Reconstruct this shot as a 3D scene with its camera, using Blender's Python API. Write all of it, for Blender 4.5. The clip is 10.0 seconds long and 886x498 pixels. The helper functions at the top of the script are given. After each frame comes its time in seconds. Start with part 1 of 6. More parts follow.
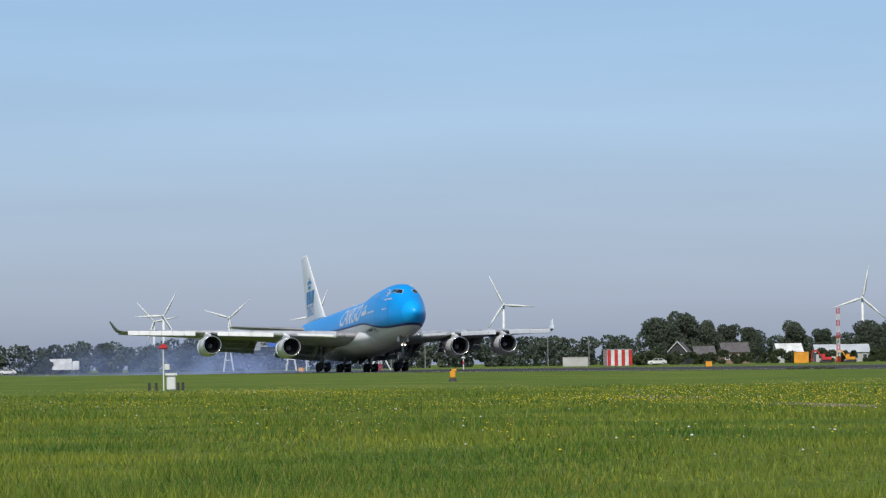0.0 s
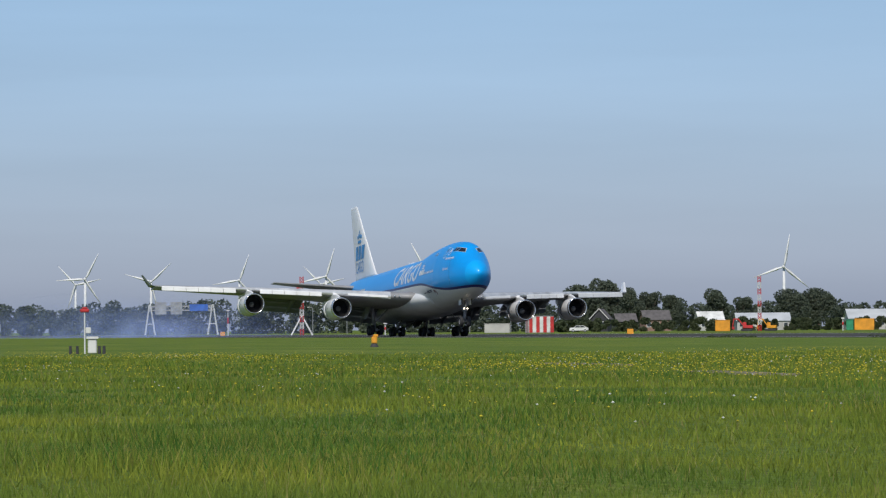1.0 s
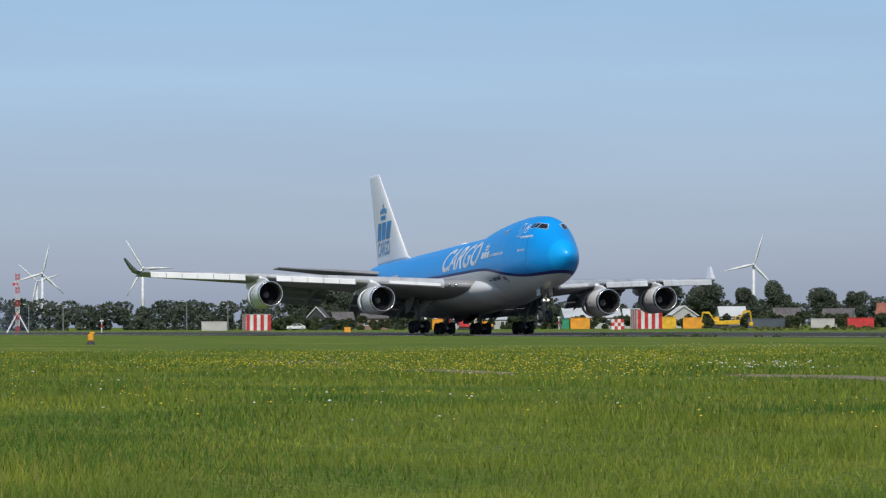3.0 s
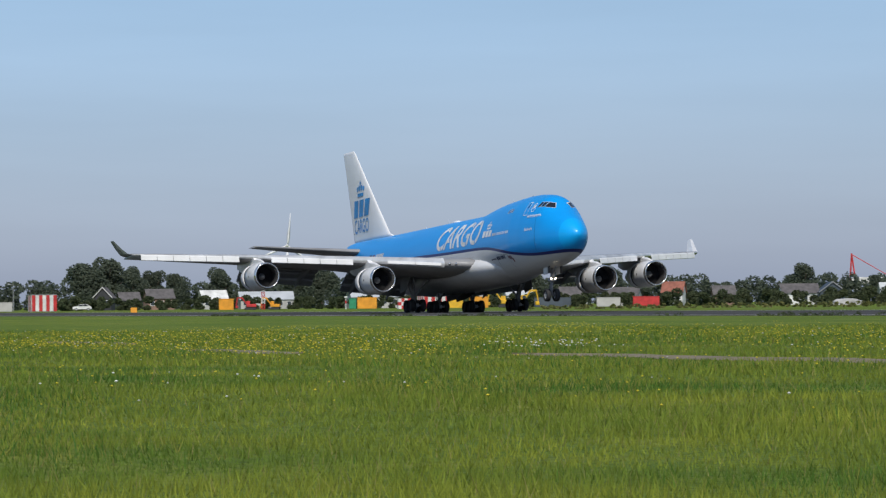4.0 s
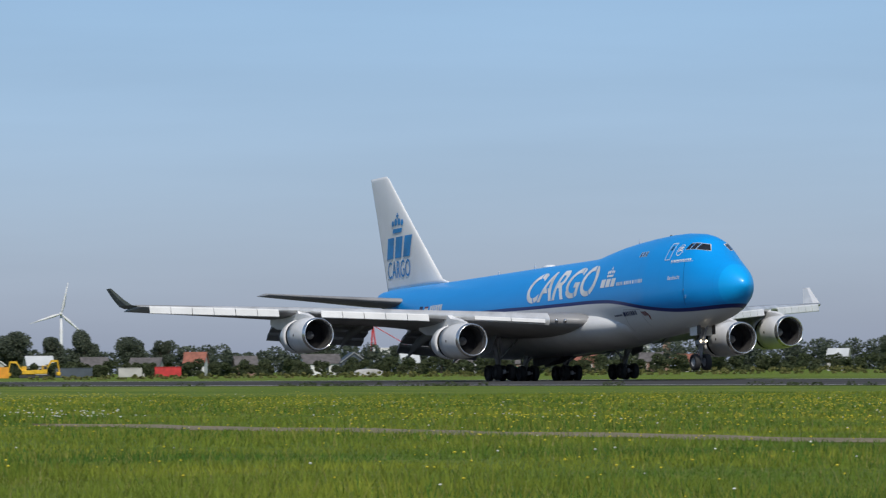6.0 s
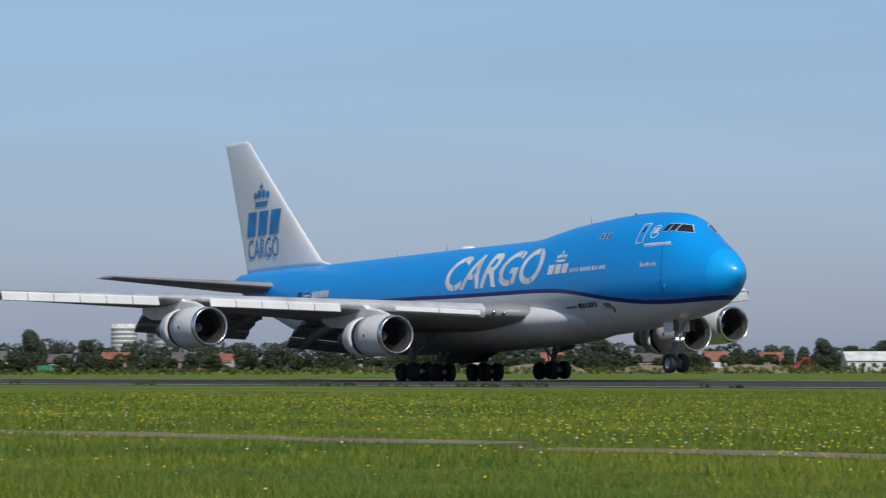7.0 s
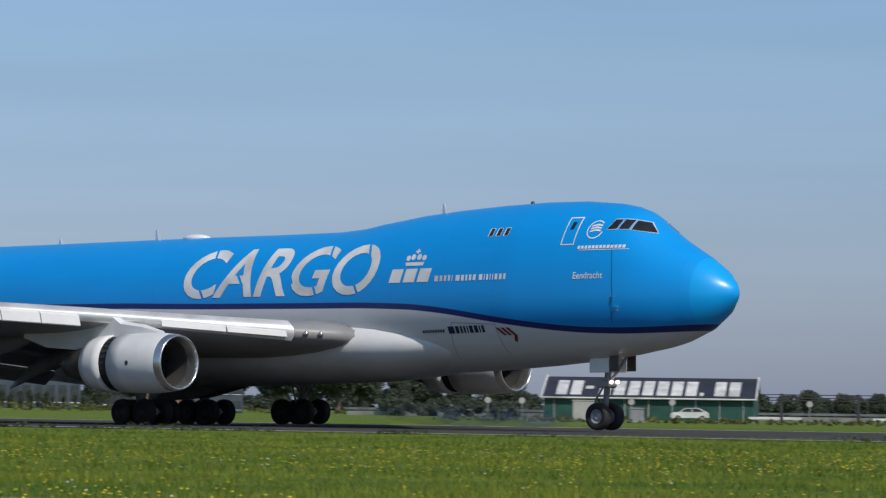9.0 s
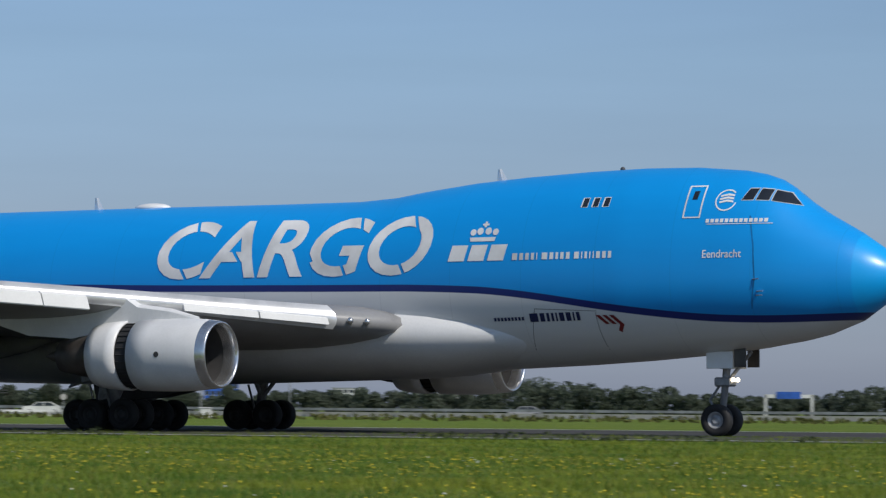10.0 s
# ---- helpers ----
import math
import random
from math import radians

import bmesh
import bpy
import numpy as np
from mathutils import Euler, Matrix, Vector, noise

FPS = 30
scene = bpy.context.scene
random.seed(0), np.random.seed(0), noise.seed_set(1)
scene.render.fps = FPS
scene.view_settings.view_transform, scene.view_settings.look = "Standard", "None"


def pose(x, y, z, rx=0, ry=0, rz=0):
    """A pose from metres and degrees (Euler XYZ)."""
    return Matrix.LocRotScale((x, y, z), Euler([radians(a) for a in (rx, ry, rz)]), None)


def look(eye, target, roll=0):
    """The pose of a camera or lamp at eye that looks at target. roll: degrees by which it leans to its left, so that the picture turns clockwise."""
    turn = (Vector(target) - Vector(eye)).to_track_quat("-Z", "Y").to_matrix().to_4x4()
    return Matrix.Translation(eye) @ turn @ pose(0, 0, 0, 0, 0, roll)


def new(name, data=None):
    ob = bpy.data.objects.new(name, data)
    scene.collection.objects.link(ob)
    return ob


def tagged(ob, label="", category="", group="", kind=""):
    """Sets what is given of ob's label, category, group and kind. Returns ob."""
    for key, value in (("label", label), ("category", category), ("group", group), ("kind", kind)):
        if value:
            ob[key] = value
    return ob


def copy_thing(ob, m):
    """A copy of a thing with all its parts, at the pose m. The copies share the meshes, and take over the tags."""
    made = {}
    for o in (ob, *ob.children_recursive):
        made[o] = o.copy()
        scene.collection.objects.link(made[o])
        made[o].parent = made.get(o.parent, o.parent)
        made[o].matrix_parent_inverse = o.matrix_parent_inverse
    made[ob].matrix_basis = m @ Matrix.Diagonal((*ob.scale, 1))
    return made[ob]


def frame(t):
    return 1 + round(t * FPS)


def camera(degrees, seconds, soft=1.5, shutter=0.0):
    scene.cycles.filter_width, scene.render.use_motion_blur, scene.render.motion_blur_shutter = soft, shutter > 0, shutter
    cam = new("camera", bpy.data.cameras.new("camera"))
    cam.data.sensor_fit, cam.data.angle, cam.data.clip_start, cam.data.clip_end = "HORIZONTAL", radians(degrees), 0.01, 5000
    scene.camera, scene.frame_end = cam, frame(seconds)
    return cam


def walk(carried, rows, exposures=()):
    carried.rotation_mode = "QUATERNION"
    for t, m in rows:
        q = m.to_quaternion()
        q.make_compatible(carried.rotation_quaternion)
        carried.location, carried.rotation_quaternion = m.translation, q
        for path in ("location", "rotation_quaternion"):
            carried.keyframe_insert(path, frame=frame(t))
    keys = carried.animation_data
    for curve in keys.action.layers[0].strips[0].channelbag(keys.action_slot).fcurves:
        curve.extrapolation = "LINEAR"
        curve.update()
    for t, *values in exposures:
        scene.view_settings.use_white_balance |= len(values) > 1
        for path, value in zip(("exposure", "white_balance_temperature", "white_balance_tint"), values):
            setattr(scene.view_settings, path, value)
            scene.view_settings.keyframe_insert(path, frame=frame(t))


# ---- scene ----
EXPOSURE = -0.05
SKY_STRENGTH, SUN_STRENGTH = 0.10, 4.0
CAM_ROWS = [  # seconds, pan, tilt, roll in degrees
    (0, -75.413, 1.686, -0.91),
    (0.5, -74.931, 1.001, -0.59),
    (1, -74.283, 1.170, -0.48),
    (1.5, -73.666, 1.121, -0.43),
    (2, -72.811, 1.219, -0.33),
    (2.5, -71.616, 1.167, -0.47),
    (3, -70.144, 1.117, -0.28),
    (3.2, -69.746, 1.254, -0.47),
    (4.3, -66.144, 0.698, -0.31),
    (4.5, -65.776, 0.805, -0.24),
    (5, -64.724, 1.275, -0.34),
    (5.5, -62.935, 1.534, -0.34),
    (5.7, -61.792, 1.639, -0.41),
    (6.8, -54.773, 1.786, -0.26),
    (7, -53.183, 1.736, -0.09),
    (7.5, -48.866, 2.040, 0.10),
    (8, -45.658, 1.842, 0.55),
    (8.5, -41.261, 2.687, 0.57),
    (9, -36.257, 2.344, 0.78),
    (9.5, -30.677, 2.488, 0.59),
    (10, -23.543, 2.352, 0.47),
]
JET_ROWS = [  # seconds, main gear x, y, pitch, yaw, bank
    (0, -526.01, 124.73, 3.76, -0.34, -0.46),
    (0.5, -501.53, 127.42, 3.47, -1.03, -0.81),
    (1, -476.02, 130.16, 3.26, -1.70, -1.11),
    (1.5, -450.34, 131.90, 3.19, -2.29, -1.24),
    (2, -424.37, 133.58, 3.20, -2.77, -1.21),
    (2.5, -399.23, 135.36, 3.21, -3.12, -1.00),
    (3, -373.21, 137.32, 3.14, -3.34, -0.83),
    (3.2, -366.82, 139.35, 3.12, -3.37, -0.68),
    (4.3, -362.40, 162.25, 2.88, -3.36, 0.18),
    (4.5, -354.98, 164.31, 2.85, -3.57, 0.23),
    (5, -325.38, 164.95, 2.78, -4.60, 0.17),
    (5.5, -297.09, 165.09, 2.53, -5.60, 0.05),
    (5.7, -285.68, 164.96, 2.43, -5.78, 0.05),
    (6.8, -224.53, 165.08, 1.98, -6.99, 0.37),
    (7, -215.25, 163.64, 1.91, -6.81, 0.42),
    (7.5, -193.41, 160.56, 1.68, -6.24, 0.52),
    (8, -170.23, 153.53, 1.39, -5.67, 0.66),
    (8.5, -147.20, 151.52, 1.19, -5.32, 0.69),
    (9, -123.07, 147.82, 0.81, -5.12, 0.56),
    (9.5, -99.96, 146.55, 0.68, -5.08, 0.34),
    (10, -75.20, 143.21, 0.62, -5.07, 0.11),
]
EYE = (0.0, 0.0, 0.97)
LENS = 12.935


def heading(pan, tilt):
    p, t = radians(pan), radians(tilt)
    return (EYE[0] + math.sin(p) * math.cos(t), EYE[1] + math.cos(p) * math.cos(t), EYE[2] + math.sin(t))


cam = camera(LENS, 10.0, soft=1.25, shutter=0.12)
walk(cam, [(t, look(EYE, heading(p, e), r)) for t, p, e, r in CAM_ROWS],
     exposures=[(t, EXPOSURE + e) for t, e in ((0.0, 0.0), (0.4, -0.11), (4.5, -0.06), (7.0, -0.19), (8.5, -0.20), (10.0, -0.21))])

# ---- daylight: sun high, ahead of the jet ----
SUN_AZ, SUN_EL = 112.0, 44.0  # degrees clockwise from +y, above the horizon
world = bpy.data.worlds.new("daylight")
scene.world = world
world.use_nodes = True
wn = world.node_tree
sky = wn.nodes.new("ShaderNodeTexSky")
sky.sky_type, sky.sun_disc = "NISHITA", False
sky.sun_elevation, sky.sun_rotation = radians(SUN_EL), radians(SUN_AZ)
sky.air_density, sky.dust_density, sky.ozone_density = 1.2, 0.6, 4.0
# haze cools the air towards the horizon; thin high streaks of cloud
air = wn.nodes.new("ShaderNodeTexCoord")
up = wn.nodes.new("ShaderNodeSeparateXYZ")
wn.links.new(air.outputs["Generated"], up.inputs[0])
cool = wn.nodes.new("ShaderNodeValToRGB")
ce = cool.color_ramp.elements
ce[0].position, ce[0].color = 0.0, (0.60, 0.72, 1.26, 1)
ce[1].position, ce[1].color = 0.35, (1.0, 1.0, 1.0, 1)
mid_air = ce.new(0.09)
mid_air.color = (0.73, 0.83, 1.11, 1)
wn.links.new(up.outputs["Z"], cool.inputs["Fac"])
streak = wn.nodes.new("ShaderNodeTexNoise")
smap = wn.nodes.new("ShaderNodeMapping")
smap.inputs["Scale"].default_value = (5, 5, 60)
wn.links.new(air.outputs["Generated"], smap.inputs["Vector"])
wn.links.new(smap.outputs["Vector"], streak.inputs["Vector"])
streak.inputs["Scale"].default_value, streak.inputs["Detail"].default_value = 1.0, 5
veil = wn.nodes.new("ShaderNodeMapRange")
veil.inputs["From Min"].default_value, veil.inputs["From Max"].default_value = 0.3, 0.75
veil.inputs["To Min"].default_value, veil.inputs["To Max"].default_value = 0.97, 1.06
wn.links.new(streak.outputs["Fac"], veil.inputs["Value"])
m1 = wn.nodes.new("ShaderNodeVectorMath")
m1.operation = "MULTIPLY"
wn.links.new(sky.outputs[0], m1.inputs[0])
wn.links.new(cool.outputs["Color"], m1.inputs[1])
m2 = wn.nodes.new("ShaderNodeVectorMath")
m2.operation = "SCALE"
wn.links.new(m1.outputs[0], m2.inputs[0])
wn.links.new(veil.outputs["Result"], m2.inputs["Scale"])
wn.links.new(m2.outputs[0], wn.nodes["Background"].inputs[0])
wn.nodes["Background"].inputs[1].default_value = SKY_STRENGTH
sun = new("sun", bpy.data.lights.new("sun", "SUN"))
sun.data.energy, sun.data.angle, sun.data.color = SUN_STRENGTH, radians(0.5), (1.0, 0.95, 0.87)
sd = Vector((math.sin(radians(SUN_AZ)) * math.cos(radians(SUN_EL)), math.cos(radians(SUN_AZ)) * math.cos(radians(SUN_EL)), math.sin(radians(SUN_EL))))
sun.matrix_world = look(sd * 100, (0, 0, 0))


# ---- materials ----
def mat(name, color, rough=0.5, metal=0.0, vary=0.12, scale=3.0, fine=40.0, bump=0.0, coat=0.0, tint=None, emit=0.0, island=0.0, objvary=0.0):
    """A surface with variation at two scales, in metres."""
    m = bpy.data.materials.new(name)
    m.use_nodes = True
    nt = m.node_tree
    n, l = nt.nodes, nt.links
    b = n["Principled BSDF"]
    b.inputs["Roughness"].default_value = rough
    b.inputs["Metallic"].default_value = metal
    b.inputs["Coat Weight"].default_value = coat
    co = n.new("ShaderNodeTexCoord")
    big, small = n.new("ShaderNodeTexNoise"), n.new("ShaderNodeTexNoise")
    big.inputs["Scale"].default_value, big.inputs["Detail"].default_value = 1.0 / scale, 4
    small.inputs["Scale"].default_value, small.inputs["Detail"].default_value = fine / 4.0, 3
    l.new(co.outputs["Object"], big.inputs["Vector"])
    l.new(co.outputs["Object"], small.inputs["Vector"])
    mix = n.new("ShaderNodeMix")
    mix.data_type = "RGBA"
    mix.inputs["A"].default_value = (*color, 1)
    mix.inputs["B"].default_value = (*(tint or [c * 0.6 for c in color]), 1)
    ramp = n.new("ShaderNodeMapRange")
    ramp.inputs["From Min"].default_value, ramp.inputs["From Max"].default_value = 0.35, 0.7
    l.new(big.outputs["Fac"], ramp.inputs["Value"])
    l.new(ramp.outputs["Result"], mix.inputs["Factor"])
    hsv = n.new("ShaderNodeHueSaturation")
    l.new(mix.outputs["Result"], hsv.inputs["Color"])
    val = n.new("ShaderNodeMapRange")
    val.inputs["To Min"].default_value, val.inputs["To Max"].default_value = 1 - vary, 1 + vary
    l.new(small.outputs["Fac"], val.inputs["Value"])
    out = val.outputs["Result"]
    if island or objvary:
        src = n.new("ShaderNodeNewGeometry").outputs["Random Per Island"] if island else n.new("ShaderNodeObjectInfo").outputs["Random"]
        amp = island or objvary
        r2 = n.new("ShaderNodeMapRange")
        r2.inputs["To Min"].default_value, r2.inputs["To Max"].default_value = 1 - amp, 1 + amp
        l.new(src, r2.inputs["Value"])
        mul = n.new("ShaderNodeMath")
        mul.operation = "MULTIPLY"
        l.new(out, mul.inputs[0])
        l.new(r2.outputs["Result"], mul.inputs[1])
        out = mul.outputs[0]
    l.new(out, hsv.inputs["Value"])
    l.new(hsv.outputs["Color"], b.inputs["Base Color"])
    if bump:
        bp = n.new("ShaderNodeBump")
        bp.inputs["Strength"].default_value, bp.inputs["Distance"].default_value = bump, 0.05
        l.new(small.outputs["Fac"], bp.inputs["Height"])
        l.new(bp.outputs["Normal"], b.inputs["Normal"])
    if emit:
        b.inputs["Emission Color"].default_value = (*color, 1)
        b.inputs["Emission Strength"].default_value = emit
    return m


def soft(m, ratio):
    """Leaf-like: light comes through."""
    nt = m.node_tree
    b = nt.nodes["Principled BSDF"]
    b.inputs["Specular IOR Level"].default_value = 0.15
    tr = nt.nodes.new("ShaderNodeBsdfTranslucent")
    mx = nt.nodes.new("ShaderNodeMixShader")
    mx.inputs[0].default_value = ratio
    src = b.inputs["Base Color"].links[0].from_socket
    nt.links.new(src, tr.inputs["Color"])
    nt.links.new(b.outputs[0], mx.inputs[1])
    nt.links.new(tr.outputs[0], mx.inputs[2])
    nt.links.new(mx.outputs[0], nt.nodes["Material Output"].inputs["Surface"])
    return m


# ---- building helpers ----
def to_ob(name, bm, material, parent=None, label="", smooth=False):
    me = bpy.data.meshes.new(name)
    bmesh.ops.recalc_face_normals(bm, faces=bm.faces)
    if smooth:
        for f in bm.faces:
            f.smooth = True
    bm.to_mesh(me)
    bm.free()
    if material:
        me.materials.append(material)
    ob = new(name, me)
    ob.parent = parent
    if label:
        tagged(ob, label)
    return ob


def part(name, bm, material, parent, label="", smooth=False):
    return to_ob(name, bm, material, parent, label, smooth)


def thing(name, label, category, m=None, group="", kind=""):
    ob = new(name)
    ob.empty_display_size = 0.2
    if m is not None:
        ob.matrix_basis = m
    return tagged(ob, label, category, group, kind)


def box(x0, x1, y0, y1, z0, z1, bevel=0.0, bm=None):
    bm = bm or bmesh.new()
    vs = [bm.verts.new(c) for c in ((x0, y0, z0), (x1, y0, z0), (x1, y1, z0), (x0, y1, z0), (x0, y0, z1), (x1, y0, z1), (x1, y1, z1), (x0, y1, z1))]
    for q in ((3, 2, 1, 0), (4, 5, 6, 7), (0, 1, 5, 4), (1, 2, 6, 5), (2, 3, 7, 6), (3, 0, 4, 7)):
        bm.faces.new([vs[i] for i in q])
    if bevel:
        bmesh.ops.bevel(bm, geom=bm.edges[:], offset=bevel, segments=1, affect="EDGES")
    return bm


def tube(a, b, r0, r1=None, seg=10, bm=None, caps=True):
    """A tapered rod from a to b."""
    bm = bm or bmesh.new()
    a, b = Vector(a), Vector(b)
    r1 = r0 if r1 is None else r1
    q = (b - a).to_track_quat("Z", "Y")
    rings = []
    for c, r in ((a, r0), (b, r1)):
        rings.append([bm.verts.new(c + q @ Vector((r * math.cos(2 * math.pi * i / seg), r * math.sin(2 * math.pi * i / seg), 0))) for i in range(seg)])
    for i in range(seg):
        j = (i + 1) % seg
        bm.faces.new((rings[0][i], rings[0][j], rings[1][j], rings[1][i]))
    if caps:
        bm.faces.new(rings[0][::-1])
        bm.faces.new(rings[1])
    return bm


def loft(rings, closed=True, caps=True, bm=None):
    bm = bm or bmesh.new()
    vr = [[bm.verts.new(c) for c in r] for r in rings]
    n = len(vr[0])
    for a, b in zip(vr, vr[1:]):
        for i in range(n if closed else n - 1):
            j = (i + 1) % n
            bm.faces.new((a[i], a[j], b[j], b[i]))
    if caps:
        bm.faces.new(vr[0][::-1])
        bm.faces.new(vr[-1])
    return bm


def lathe(profile, origin, seg=40, bm=None):
    """Turn (along -x, radius) about an axis that runs aft along x through origin."""
    ox, oy, oz = origin
    rings = [[(ox - d, oy + r * math.cos(2 * math.pi * i / seg), oz + r * math.sin(2 * math.pi * i / seg)) for i in range(seg)] for d, r in profile]
    return loft(rings, caps=False, bm=bm)


def from_arrays(name, verts, faces, material, smooth=False):
    me = bpy.data.meshes.new(name)
    me.from_pydata(verts, [], faces)
    me.update()
    if material:
        me.materials.append(material)
    return new(name, me)


# ---- ground, runway ----
def grass_material():
    m = bpy.data.materials.new("meadow")
    m.use_nodes = True
    n, l = m.node_tree.nodes, m.node_tree.links
    b = n["Principled BSDF"]
    b.inputs["Roughness"].default_value = 0.9
    b.inputs["Specular IOR Level"].default_value = 0.1
    co = n.new("ShaderNodeTexCoord")
    mp = n.new("ShaderNodeMapping")
    mp.inputs["Rotation"].default_value = (0, 0, radians(20))
    mp.inputs["Scale"].default_value = (0.05, 0.16, 1)
    l.new(co.outputs["Object"], mp.inputs["Vector"])
    big, mid, fine = (n.new("ShaderNodeTexNoise") for _ in range(3))
    l.new(mp.outputs["Vector"], big.inputs["Vector"])
    big.inputs["Scale"].default_value, big.inputs["Detail"].default_value = 1.0, 5
    l.new(co.outputs["Object"], mid.inputs["Vector"])
    mid.inputs["Scale"].default_value, mid.inputs["Detail"].default_value = 0.8, 6
    l.new(co.outputs["Object"], fine.inputs["Vector"])
    fine.inputs["Scale"].default_value, fine.inputs["Detail"].default_value = 9.0, 6
    cr = n.new("ShaderNodeValToRGB")
    e = cr.color_ramp.elements
    e[0].position, e[0].color = 0.32, (0.075, 0.135, 0.018, 1)
    e[1].position, e[1].color = 0.70, (0.235, 0.25, 0.045, 1)
    k = e.new(0.52)
    k.color = (0.125, 0.175, 0.026, 1)
    mx = n.new("ShaderNodeMix")
    mx.inputs["Factor"].default_value = 0.45
    l.new(big.outputs["Fac"], mx.inputs["A"])
    l.new(mid.outputs["Fac"], mx.inputs["B"])
    l.new(mx.outputs["Result"], cr.inputs["Fac"])
    hsv = n.new("ShaderNodeHueSaturation")
    mr = n.new("ShaderNodeMapRange")
    mr.inputs["From Min"].default_value, mr.inputs["From Max"].default_value = 0.3, 0.7
    mr.inputs["To Min"].default_value, mr.inputs["To Max"].default_value = 0.55, 1.4
    l.new(fine.outputs["Fac"], mr.inputs["Value"])
    l.new(mr.outputs["Result"], hsv.inputs["Value"])
    l.new(cr.outputs["Color"], hsv.inputs["Color"])
    l.new(hsv.outputs["Color"], b.inputs["Base Color"])
    bp = n.new("ShaderNodeBump")
    bp.inputs["Strength"].default_value, bp.inputs["Distance"].default_value = 0.8, 0.15
    l.new(fine.outputs["Fac"], bp.inputs["Height"])
    l.new(bp.outputs["Normal"], b.inputs["Normal"])
    return m


M_GRASS = grass_material()
M_RUNWAY = mat("runway_asphalt", (0.070, 0.067, 0.063), 0.92, vary=0.2, scale=14.0, fine=30.0, bump=0.3, tint=(0.045, 0.043, 0.041))
M_RUNWAY.node_tree.nodes["Principled BSDF"].inputs["Specular IOR Level"].default_value = 0.12
M_MARK = mat("runway_paint", (0.7, 0.7, 0.68), 0.7, vary=0.15, scale=2.0)

bm = bmesh.new()
R = 4500.0
vs = [bm.verts.new((R * math.cos(2 * math.pi * i / 48), R * math.sin(2 * math.pi * i / 48), 0)) for i in range(48)]
bm.faces.new(vs)
ground = tagged(to_ob("ground", bm, M_GRASS), "flat green airfield meadow reaching to the horizon", "grass", kind="structure")

RW0, RW1 = 117.5, 180.0
runway = tagged(to_ob("runway", box(-2600, 1400, RW0, RW1, -0.3, 0.03), M_RUNWAY), "long grey asphalt runway with dark rubber", "runway", kind="structure")
for y in (RW0 + 2.0, RW1 - 2.5):
    part("edge_line", box(-2500, 1300, y, y + 0.9, 0.034, 0.038), M_MARK, runway, "white edge line")

# ---- the wide-body cargo jet ----
NOSE = 33.4  # the nose lies this far ahead of the main gear


